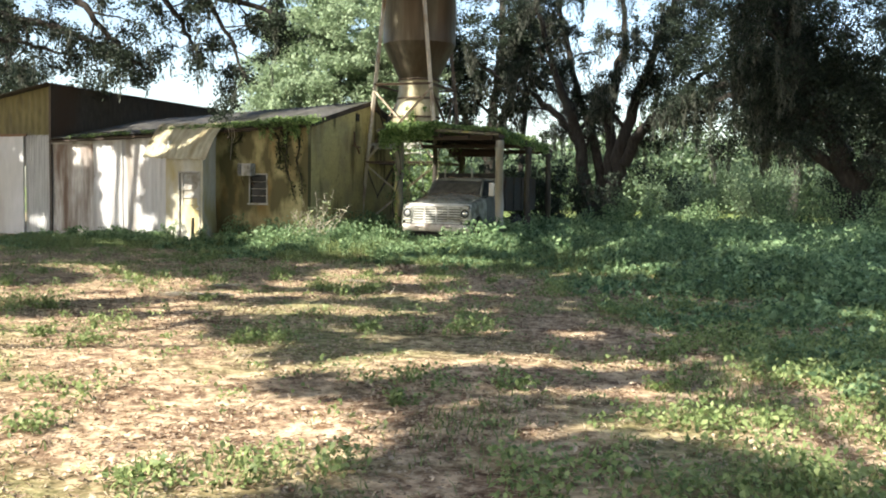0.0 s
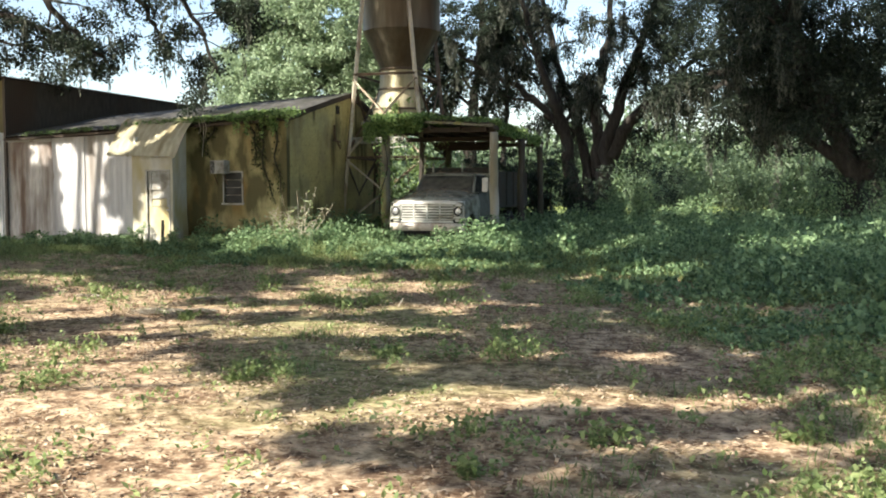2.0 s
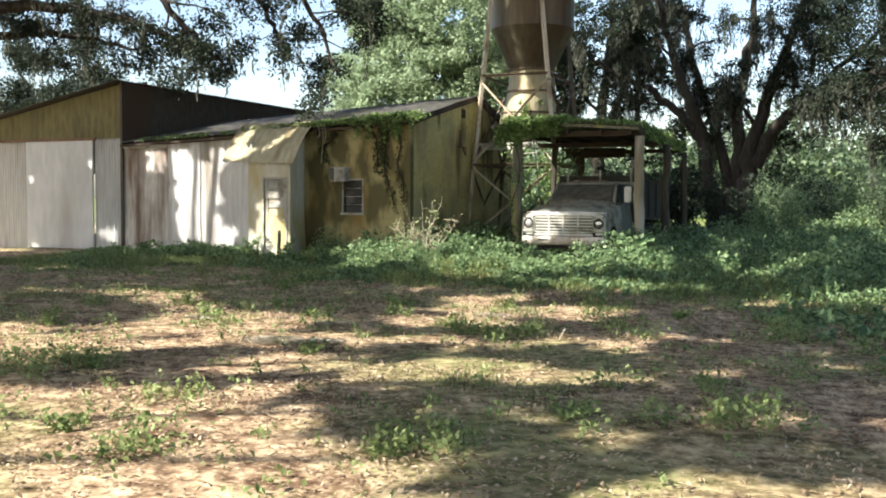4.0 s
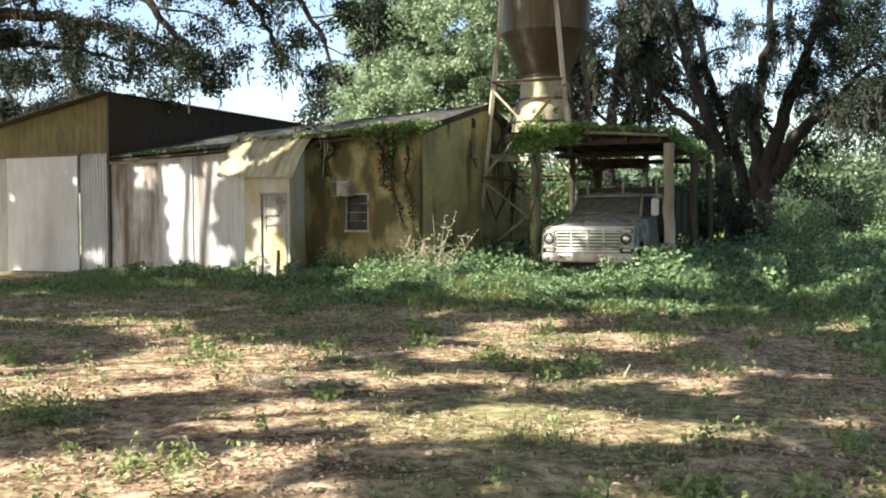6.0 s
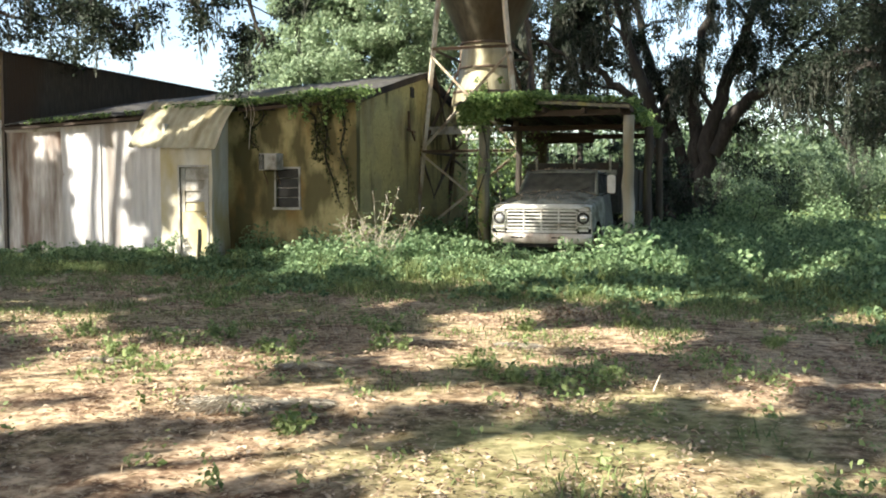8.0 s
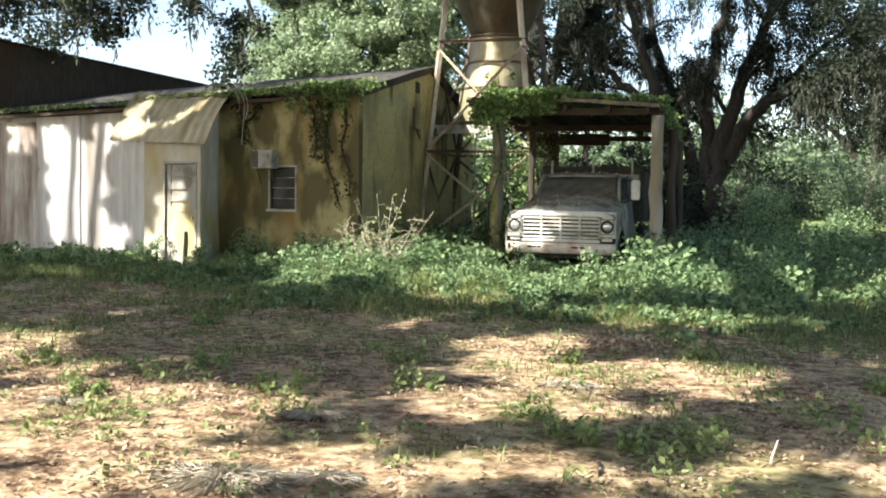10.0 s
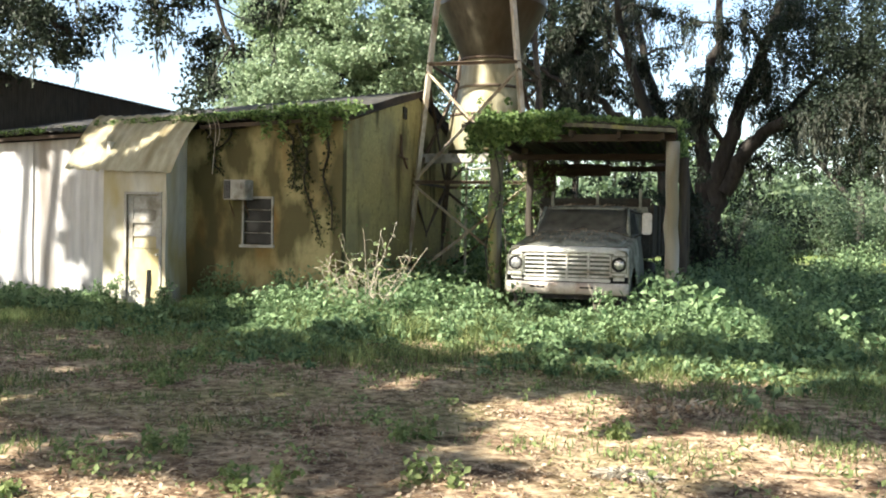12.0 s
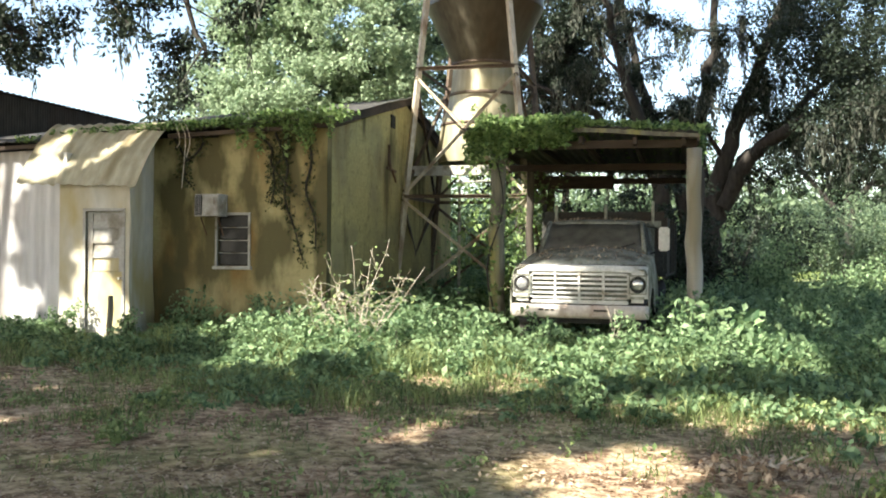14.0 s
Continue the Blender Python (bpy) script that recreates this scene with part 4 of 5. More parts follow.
for k, q in (((-1, -1), (1, -1)), ((1, -1), (1, 1)), ((1, 1), (-1, 1)), ((-1, 1), (-1, -1))):
    for z in (5.12, 2.58):
        part("cross_bar", angle_bar(on_leg(k, z), on_leg(q, z), 0.07, 0.012), DARK_STEEL, silo, "dark horizontal bar")
    front = k == (-1, -1)
    for za, zb in ((4.95, 2.65), (2.5, 0.4)):
        part("brace", angle_bar(on_leg(k, za), on_leg(q, zb), 0.06, 0.01), STEEL if front else DARK_STEEL, silo, "diagonal brace")
        part("brace", angle_bar(on_leg(k, zb), on_leg(q, za), 0.06, 0.01), STEEL if front else DARK_STEEL, silo)
part("platform_beam", box(-1.4, -0.75, 3.0, 0.3, -0.63, 3.2, 0.01), WHITE_FRAME, silo, "pale grey beam")
part("ladder_rail", rod((-0.35, -0.7, 0), (-0.35, -0.7, 3.1), 0.03), WHITE_FRAME, silo, "pale upright pipe")
part("ladder_rail", rod((-0.45, -0.7, 2.85), (0.5, -0.7, 2.9), 0.025), WHITE_FRAME, silo)

# ---- carport ----
carport = thing("carport", (-8, 24.4, 0), "sagging timber carport with vine-covered roof", "carport")


def C(name, bm, material, label="", smooth=False):
    bmesh.ops.translate(bm, verts=bm.verts, vec=Vector((8, -24.4, 0)))
    return part(name, bm, material, carport, label, smooth)


def cp_roof_z(x, y):
    return 3.34 - 0.045 * max(0, x + 8.5) ** 1.2 - 0.02 * (y - 24.2) + 0.03 * noise.noise((x * 0.7, y * 0.7, 3))


# the inner posts use a darker timber, with the roof's shade in its colour
for x, y, r, m in ((-6.43, 24.4, 0.125, POST), (-9.42, 24.45, 0.13, MOSSY_POST), (-6.35, 27.3, 0.11, DARK_POST), (-9.35, 27.4, 0.08, DARK_POST), (-6.3, 30.2, 0.1, DARK_POST), (-9.3, 30.2, 0.1, DARK_POST)):
    C("post", rod((x, y, -0.1), (x + random.uniform(-0.05, 0.03), y, cp_roof_z(x, y) - 0.18), r, r * 0.86, 14, None, 0.018, 9), m, "round grey timber post" if m is POST else "dark lichened timber post" if m is MOSSY_POST else "timber post coloured dark for the roof's shade", True)
for y in (24.4, 27.3, 30.2):
    C("beam", box(-9.8, y - 0.05, cp_roof_z(-8, y) - 0.34 + 0.06, -6.4, y + 0.05, cp_roof_z(-8, y) - 0.16, 0.008), OLD_WOOD, "dark cross beam")
for x in (-9.7, -8.9, -8.1, -7.3, -6.6):
    C("rafter", box(x - 0.03, 24.1, cp_roof_z(x, 27) - 0.14, x + 0.03, 30.8, cp_roof_z(x, 27) - 0.03), OLD_WOOD)
C("roof", sheet(lambda u, v: Vector((-9.95 + 3.55 * u, 24.05 + 6.9 * v, cp_roof_z(-9.95 + 3.55 * u, 24.05 + 6.9 * v) + 0.03 + 0.012 * math.cos(u * 3.55 / 0.15 * 6.283))), 150, 10, 0.012), ROOF_TIN, "rusty sheet roof with moss")
C("back_board", box(-9.8, 30.06, 2.8, -8.0, 30.12, 3.08, 0.008), OLD_WOOD, "wide dark board across the back")
bm = sheet(lambda u, v: Vector((-9.95 + 3.57 * u, 24.03, cp_roof_z(-9.95 + 3.57 * u, 24.05) - 0.01 - 0.065 * v)), 12, 1, 0.03)
C("front_fascia", bm, MOSSY_POST, "weathered front fascia board")
bm = sheet(lambda u, v: Vector((-6.4, 24.05 + 6.9 * u, cp_roof_z(-6.4, 24.05 + 6.9 * u) - 0.02 - 0.1 * v)), 12, 1, 0.03)
C("side_fascia", bm, OLD_WOOD)

# ---- the old truck ----
truck = thing("truck", (-8.08, 23.75, 0), "abandoned pale green farm truck under the carport", "truck")
truck.rotation_euler.z = radians(-2.5)


def T(name, bm, material, label="", smooth=False, parent=None):
    return part(name, bm, material, parent or truck, label, smooth)


# local: x across, y back from the bumper, z up
def hood_f(u, v):
    s = 2 * u - 1
    y = 0.14 + 1.28 * v
    half = 0.80 + 0.06 * v
    crown = 0.055 * (1 - s * s) + 0.02 * math.exp(-(s / 0.18) ** 2)
    nose = -0.16 * max(0, 1 - v / 0.10) ** 2
    z = 1.29 + 0.20 * v + crown + nose - 0.05 * abs(s) ** 6
    return Vector((s * half, y - 0.02 * (1 - s * s), z))


T("hood", sheet(hood_f, 28, 20, 0.02), TRUCK_PAINT, "faded hood littered with leaves", True)
for sx in (-1, 1):
    def fender_f(u, v, sx=sx):
        # v runs back, u from the inner top edge over the shoulder and down
        y = 0.12 + 1.35 * v
        a = u * math.pi / 2
        x = 0.78 + 0.05 * v + (0.24 - 0.05 * v) * math.sin(min(1, u * 1.6) * math.pi / 2)
        z = (1.24 + 0.2 * v) - 0.08 * (1 - math.cos(min(1, u * 1.6) * math.pi / 2)) - max(0, u - 0.35) / 0.65 * (0.62 + 0.2 * v)
        arch = 0.62 - abs(y - 0.75)
        if z < 1.0 and arch > 0:
            z = max(z, 0.42 + math.sqrt(max(0, 0.52 ** 2 - (y - 0.75) ** 2)))
        return Vector((sx * x, y, z))
    T("fender", sheet(fender_f, 18, 24, 0.02), TRUCK_PAINT, "faded rounded front fender", True)
    # nose panel with the headlamp
    nose = T("headlamp_panel", box(sx * 0.70, 0.07, 0.74, sx * 1.0, 0.17, 1.2, 0.06), TRUCK_WHITE, "chalky white headlamp surround")
    for x0, z0, x1, z1 in ((0.725, 0.865, 0.745, 1.145), (0.965, 0.865, 0.985, 1.145), (0.745, 0.865, 0.965, 0.885), (0.745, 1.125, 0.965, 1.145)):
        T("bezel", box(sx * x0, 0.05, z0, sx * x1, 0.08, z1, 0.005), TRUCK_PAINT, "", False, nose)
    bm = lathe([(0.118, 0.0), (0.118, 0.03), (0.096, 0.03), (0.082, 0.0)], 28)
    bmesh.ops.rotate(bm, verts=bm.verts, matrix=Matrix.Rotation(radians(90), 3, "X"))
    bmesh.ops.translate(bm, verts=bm.verts, vec=(sx * 0.855, 0.072, 1.005))
    T("headlamp_rim", bm, BLACK, "dark headlamp ring", True, nose)
    bm = bmesh.new()
    bmesh.ops.create_uvsphere(bm, u_segments=20, v_segments=10, radius=0.088, matrix=Matrix.LocRotScale((sx * 0.855, 0.068, 1.005), None, (1, 0.3, 1)))
    T("headlamp", bm, LENS, "round clouded headlamp", True, nose)
    T("turn_lamp", box(sx * 0.74, 0.065, 0.79, sx * 0.95, 0.09, 0.84, 0.008), TRUCK_PAINT, "", False, nose)
def header_f(u, v):
    s = 2 * u - 1
    return Vector((s * 0.99, 0.065 + 0.15 * abs(s) ** 7 + 0.07 * v ** 3, 1.185 + 0.115 * v - 0.04 * abs(s) ** 8))


T("header_panel", sheet(header_f, 30, 6, 0.02), TRUCK_WHITE, "chalky white panel over the grille", True)
T("hood_seam", box(-0.97, 0.118, 1.283, 0.97, 0.14, 1.297), BLACK, "dark seam under the hood edge")
grille = T("grille", box(-0.71, 0.15, 0.76, 0.71, 0.17, 1.2), TRUCK_DARK, "white slatted radiator grille")
for i in range(6):
    z = 0.80 + i * 0.07
    T("slat", box(-0.70, 0.085, z - 0.016, 0.70, 0.13, z + 0.016, 0.006), TRUCK_WHITE, "", False, grille)
for x in (-0.355, 0.0, 0.355):
    T("grille_bar", box(x - 0.016, 0.07, 0.76, x + 0.016, 0.13, 1.19, 0.006), TRUCK_WHITE, "", False, grille)
T("grille_frame", box(-0.72, 0.07, 1.18, 0.72, 0.14, 1.235, 0.012), TRUCK_WHITE, "", False, grille)
T("grille_frame", box(-0.72, 0.07, 0.71, 0.72, 0.14, 0.765, 0.012), TRUCK_WHITE, "", False, grille)


def bumper_f(u, v):
    s = 2 * u - 1
    return Vector((s * 1.015, 0.0 + 0.10 * abs(s) ** 4 + 0.03 * (2 * v - 1) ** 2, 0.5 + 0.2 * v))


bumper = T("bumper", sheet(bumper_f, 24, 6, 0.03), BUMPER, "dented pale steel bumper", True)
for x0, x1 in ((-0.59, -0.51), (-0.49, -0.43), (-0.41, -0.35), (0.23, 0.45)):
    T("bumper_slot", box(x0, -0.01, 0.605, x1, 0.02, 0.635), BLACK, "", False, bumper)
T("valance", box(-0.9, 0.12, 0.42, 0.9, 0.2, 0.74), BLACK)
# cab
cab = T("cab", sheet(lambda u, v: Vector(((2 * u - 1) * (0.93 - 0.1 * v), 1.42 + 0.0 * v, 0.6 + 0.92 * v)), 4, 4, 0.02), TRUCK_DARK, "dusty grey-green cab")


def cab_roof(u, v):
    s = 2 * u - 1
    return Vector((s * 0.77, 1.86 + 0.92 * v, 2.0 - 0.05 * abs(s) ** 4 - 0.06 * max(0, 1 - v * 5) ** 2 + 0.02 * (1 - (2 * v - 1) ** 2)))


T("cab_roof", sheet(cab_roof, 16, 10, 0.03), TRUCK_PAINT, "pale cab roof", True, cab)
T("windshield", sheet(lambda u, v: Vector(((2 * u - 1) * (0.80 - 0.06 * v), 1.44 + 0.46 * v - 0.05 * (1 - (2 * u - 1) ** 2), 1.50 + 0.44 * v)), 16, 4, 0.008), WINDSHIELD, "dusty dark windshield", True, cab)
T("cowl", box(-0.86, 1.38, 1.42, 0.86, 1.5, 1.5, 0.02), TRUCK_DARK, "", False, cab)
for x in (-0.35, 0.3):
    T("wiper", rod((x, 1.40, 1.5), (x + 0.38, 1.5, 1.62), 0.008), BLACK, "", False, cab)
for sx in (-1, 1):
    T("pillar", rod((sx * 0.83, 1.44, 1.48), (sx * 0.75, 1.92, 1.97), 0.035, 0.03, 8), TRUCK_PAINT, "", True, cab)
    T("pillar", rod((sx * 0.86, 2.72, 1.4), (sx * 0.76, 2.74, 1.97), 0.06, 0.05, 8), TRUCK_DARK, "", True, cab)
    d = T("cab_door", sheet(lambda u, v, sx=sx: Vector((sx * (0.98 - 0.10 * v ** 2), 1.45 + 1.25 * u, 0.62 + 0.88 * v)), 6, 6, 0.03), TRUCK_DARK, "dusty cab door", True, cab)
    T("side_glass", sheet(lambda u, v, sx=sx: Vector((sx * (0.87 - 0.1 * v), 1.55 + 0.4 * v + (1.12 - 0.4 * v) * u, 1.5 + 0.45 * v)), 2, 2, 0.006), GLASS, "", False, cab)
    if sx < 0:
        continue
    mir = T("mirror", box(sx * 1.05, 1.5, 1.5, sx * 1.22, 1.55, 1.88, 0.022), TRUCK_WHITE, "tall white wing mirror")
    T("mirror_arm", rod((sx * 0.92, 1.55, 1.45), (sx * 1.13, 1.53, 1.54), 0.012), BLACK, "", False, mir)
    T("mirror_arm", rod((sx * 0.84, 1.7, 1.9), (sx * 1.13, 1.53, 1.84), 0.012), BLACK, "", False, mir)
T("cab_back", box(-0.9, 2.72, 0.6, 0.9, 2.76, 1.95), TRUCK_DARK, "", False, cab)
T("floor", box(-0.9, 1.45, 0.55, 0.9, 2.75, 0.62), BLACK, "", False, cab)
# dump bed; its near-black colour includes the shade under the carport
bed = T("bed", box(-1.08, 3.0, 1.05, 1.08, 6.3, 1.15), BED_PAINT, "high-sided truck bed with carport shade in its dark colour")
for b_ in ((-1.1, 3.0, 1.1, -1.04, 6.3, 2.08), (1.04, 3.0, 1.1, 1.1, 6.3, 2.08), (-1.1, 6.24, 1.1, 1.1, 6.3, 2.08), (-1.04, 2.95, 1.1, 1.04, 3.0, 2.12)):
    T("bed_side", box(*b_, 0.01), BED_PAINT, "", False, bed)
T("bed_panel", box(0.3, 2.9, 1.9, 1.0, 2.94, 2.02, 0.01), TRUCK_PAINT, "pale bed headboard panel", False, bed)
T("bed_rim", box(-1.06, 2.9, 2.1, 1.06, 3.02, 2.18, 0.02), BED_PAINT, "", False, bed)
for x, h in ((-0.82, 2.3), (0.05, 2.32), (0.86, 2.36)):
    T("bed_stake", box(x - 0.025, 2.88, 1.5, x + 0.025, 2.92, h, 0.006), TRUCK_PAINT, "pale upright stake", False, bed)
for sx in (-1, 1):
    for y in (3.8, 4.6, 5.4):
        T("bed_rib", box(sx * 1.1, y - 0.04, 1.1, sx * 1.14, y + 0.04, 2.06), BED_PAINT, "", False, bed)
    T("chassis_rail", box(sx * 0.36, 0.3, 0.6, sx * 0.44, 6.2, 0.8), BLACK)


def wheel(x, y, w):
    bm = lathe([(0.28, -w / 2), (0.42, -w / 2), (0.47, -w / 2 + 0.04), (0.48, 0), (0.47, w / 2 - 0.04), (0.42, w / 2), (0.28, w / 2)], 32)
    bmesh.ops.rotate(bm, verts=bm.verts, matrix=Matrix.Rotation(radians(90), 3, "Y"))
    bmesh.ops.translate(bm, verts=bm.verts, vec=(x, y, 0.46))
    wh = T("wheel", bm, RUBBER, "flat-sided perished tyre", True)
    bm = lathe([(0.02, 0.03), (0.12, 0.06), (0.2, 0.0), (0.28, 0.05), (0.285, 0.09)], 24)
    bmesh.ops.rotate(bm, verts=bm.verts, matrix=Matrix.Rotation(radians(90 if x > 0 else -90), 3, "Y"))
    bmesh.ops.translate(bm, verts=bm.verts, vec=(x, y, 0.46))
    T("rim", bm, RUST, "", True, wh)


for x, y in ((-0.82, 0.75), (0.82, 0.75), (-0.84, 4.9), (0.84, 4.9)):
    wheel(x, y, 0.24)

# ---- air conditioner in the wall ----
ac = thing("air_conditioner", (-14.05, 24.0, 2.0), "old dirty grey box air conditioner set in the house wall", "air conditioner")
part("case", box(-0.24, -0.26, 0.0, 0.22, 0.03, 0.36, 0.012), AC_CASE, ac, "dirty grey casing")
part("grille", box(-0.225, -0.272, 0.02, -0.1, -0.262, 0.34), BLACK, ac, "dark side grille")
for i in range(4):
    part("fin", box(-0.215 + i * 0.03, -0.28, 0.025, -0.209 + i * 0.03, -0.268, 0.335), AC_CASE, ac)
part("front_panel", box(-0.085, -0.285, 0.015, 0.205, -0.262, 0.345, 0.008), WHITE_FRAME, ac, "pale chipped front panel")
part("control_door", box(0.11, -0.293, 0.05, 0.19, -0.287, 0.31, 0.002), AC_CASE, ac)
part("bracket", rod((-0.15, -0.2, -0.02), (-0.15, 0.0, -0.3), 0.012), RUST, ac)
part("bracket", rod((0.15, -0.2, -0.02), (0.15, 0.0, -0.3), 0.012), RUST, ac)

# ---- far woods and hedges ----
rng = np.random.default_rng(5)
far = []
for _ in range(360):
    x, y = rng.uniform(-60, 45), rng.uniform(72, 95)
    hgt = 6.3 + 2.6 * noise.noise((x * 0.08, y * 0.05, 2)) + rng.uniform(-1, 1)
    far.append(clumps(rng, (x, y, hgt * 0.5), 2.6, 250, (1.2, 1, max(0.5, hgt * 0.22))))
far = np.concatenate(far)
far[:, 2] = np.abs(far[:, 2])
tagged(cards("far_woods", far, 0.52 * rng.uniform(0.6, 1.2, len(far)), FAR_LEAF, seed=6), "pale green far tree line beyond the meadow", "woods", kind="stuff")


def shrub(label, at, radius, height, n, material, seed, size=0.13, name="shrub"):
    """A bush: several stems, with leaf clumps of uneven height."""
    rg = np.random.default_rng(seed)
    t = thing(name, (at[0], at[1], 0), label, "bush", "bushes round the yard" if name == "shrub" else "hedge bushes")
    tips = []
    for _ in range(10):
        a = rg.uniform(0, 2 * math.pi)
        e = Vector((math.cos(a) * radius * rg.uniform(0.2, 0.9), math.sin(a) * radius * rg.uniform(0.2, 0.9), height * rg.uniform(0.5, 1.0)))
        line = wander(rg, (e.x * 0.2, e.y * 0.2, -0.05), e, e.length, 5, 0.12, 0.05)
        bm = bmesh.new()
        tube(bm, line, [0.035 - 0.006 * i for i in range(6)], 5)
        part("stem", bm, BARK, t, "", True)
        tips += line[1:]
    pts = np.concatenate([clumps(rg, p, 0.34 * radius * rg.uniform(0.6, 1.2), n // len(tips), (1, 1, 0.8)) for p in tips])
    pts = pts[pts[:, 2] > 0.02]
    cards("foliage", pts, size * rg.uniform(0.6, 1.3, len(pts)), material, t, seed=seed)
    return t


for i, (x, y, r, hh) in enumerate(((0.4, 53, 2.6, 4.4), (4.2, 52, 2.8, 4.8), (-3.0, 54, 2.2, 3.0), (-5.6, 57, 2.2, 2.4), (8.2, 52, 3.2, 4.6), (12.2, 51, 3.2, 5.0), (-14.5, 47, 3.0, 3.0), (-23.5, 50, 3.5, 5.0))):
    shrub("pale leafy hedge bush at the meadow's edge", (x, y), r, hh, 7000, FAR_LEAF, 100 + i, 0.14, "hedge_bush")
for i, (x, y, r, hh) in enumerate(((-10.8, 35.5, 1.4, 2.0), (-8.6, 36.5, 1.5, 1.7), (-4.4, 38.5, 1.3, 1.6), (-2.2, 37.0, 1.2, 1.2), (1.4, 33.5, 1.8, 1.9), (4.4, 30.5, 1.9, 1.5), (-11.3, 33.8, 1.0, 1.6), (-4.8, 33, 1.0, 1.1))):
    shrub("dark tangled undergrowth bush", (x, y), r, hh, 4500, WEED_LEAF, 130 + i, 0.1)

# bushes added in near-black leaves to deepen the dark behind the carport
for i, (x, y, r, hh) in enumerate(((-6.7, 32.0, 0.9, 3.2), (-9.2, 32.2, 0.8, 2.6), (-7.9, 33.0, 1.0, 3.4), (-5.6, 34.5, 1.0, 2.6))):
    shrub("vine-choked bush, near-black to darken the view behind the carport", (x, y), r, hh, 4000, OAK_LEAF, 150 + i, 0.1)

# ---- vines ----
rng = np.random.default_rng(9)


def vine(name, parent_label, at, strands, leaves, size, seed, stem_r=0.012, material=VINE_LEAF):
    t = thing(name, at, parent_label, "vine")
    for s in strands:
        bm = bmesh.new()
        line = smooth_line(s, 4)
        line = [p - Vector(at) for p in line]
        tube(bm, line, [stem_r * (1 - 0.6 * i / len(line)) for i in range(len(line))], 5)
        part("stem", bm, BARK, t, "", True)
    pts = np.asarray(leaves) - np.asarray(at)
    cards("leaves", pts, size * np.random.default_rng(seed).uniform(0.6, 1.3, len(pts)), material, t, seed=seed)
    return t


# along the eave
lv, st = [], []
for _ in range(200):
    x = -17.0 + 5.2 * rng.random() ** 0.8
    big = 0.09 + 0.14 * max(0, noise.noise((x * 1.1, 3, 0)) + 0.35) + (0.1 if x > -13.6 else 0)
    y = 23.7 + rng.uniform(-0.05, 0.5)
    z = eave_z(x) + 0.1 + (y - 23.7) * 0.2
    lv.append(clumps(rng, (x, y, z), big * 0.8, 22, (1.6, 1, 0.7)))
    if rng.random() < 0.2 and x > -13.6:
        L = rng.uniform(0.15, 0.6)
        lv.append(clumps(rng, (x, 23.66, z - 0.1 - L / 2), 0.11, 30, (0.7, 0.5, L * 5)))
for x in (-16, -14.5, -13.2):
    st.append([(x, 23.7, eave_z(x) + 0.1), (x + 0.6, 23.75, eave_z(x) + 0.14), (x + 1.3, 23.7, eave_z(x) + 0.1)])
vine("eave_vine", "green vine trailing along the house eave", (-14.5, 23.7, 3.5), st, np.concatenate(lv), 0.085, 31)
# over the wing's eave, sparse
lv = [clumps(rng, (x, 23.72, eave_z(x) + 0.08), 0.1, 16, (1.8, 0.8, 0.7)) for x in rng.uniform(-20.3, -17.2, 26)]
vine("eave_vine", "sparse vine sprigs on the wing's eave", (-18.5, 23.7, 3.2), [[(-20, 23.72, 3.2), (-18.7, 23.75, 3.28), (-17.3, 23.72, 3.32)]], np.concatenate(lv), 0.07, 32)
# down the house wall
lv, st = [], []
for x0, x1, z1, d in ((-12.95, -12.55, 1.3, 1.0), (-12.75, -13.1, 2.2, 0.9), (-12.45, -12.3, 1.5, 0.7), (-13.25, -12.75, 2.4, 0.6), (-14.75, -14.5, 2.5, 0.6), (-14.2, -14.65, 2.7, 0.5)):
    pts = [(x0 + (x1 - x0) * k + 0.08 * math.sin(k * 9 + x0), 23.97, 3.35 + (z1 - 3.35) * k) for k in (0, 0.25, 0.5, 0.75, 1)]
    st.append(pts)
    for p in smooth_line(pts, 6):
        lv.append(clumps(rng, p, 0.15, int(15 * d), (1, 0.3, 1)))
vine("wall_vine", "thin vine creeping down the stained wall", (-13, 23.97, 2.5), st, np.concatenate(lv), 0.065, 33, 0.025, WALL_LEAF)
# dry strands that hang from the eave
bm = bmesh.new()
for x, L in ((-14.52, 1.0), (-14.44, 0.5), (-14.62, 0.35)):
    tube(bm, smooth_line([(x, 23.66, 3.5), (x + 0.09, 23.6, 3.42), (x + 0.13, 23.62, 3.2), (x + 0.06, 23.64, 3.45 - L)], 4), [0.008] * 13, 5)
tagged(link_mesh("dry_vine", bm, TWIG), "bleached dry vine strands hanging from the eave", "vine")
# the mat on the carport
lv, st = [], []
for _ in range(240):
    x = -9.6 + 1.5 * rng.random() ** 0.9
    y = 24.0 + rng.uniform(-0.12, 2.4) ** 1.0
    z = cp_roof_z(x, y) + 0.1
    lv.append(clumps(rng, (x, y, z), 0.17, 46, (1.3, 1.2, 0.7)))
for _ in range(120):
    x = -9.75 + 1.45 * rng.random() ** 1.3
    L = rng.uniform(0.1, 0.5) * (1.3 if x < -9.2 else 0.8)
    lv.append(clumps(rng, (x, 23.95, cp_roof_z(x, 24) - L * 0.5), 0.13, 40, (1, 0.7, max(0.6, L * 3.5))))
for _ in range(220):
    x, y = rng.uniform(-8.3, -6.3), 24.1 + 6 * rng.random() ** 1.5
    lv.append(clumps(rng, (x, y, cp_roof_z(x, y) + 0.08), 0.13, 20, (1.4, 1.4, 0.6)))
for _ in range(50):
    y = rng.uniform(24.6, 30)
    lv.append(clumps(rng, (-6.35, y, cp_roof_z(-6.35, y) - 0.05), 0.16, 26, (0.6, 1.2, 1.1)))
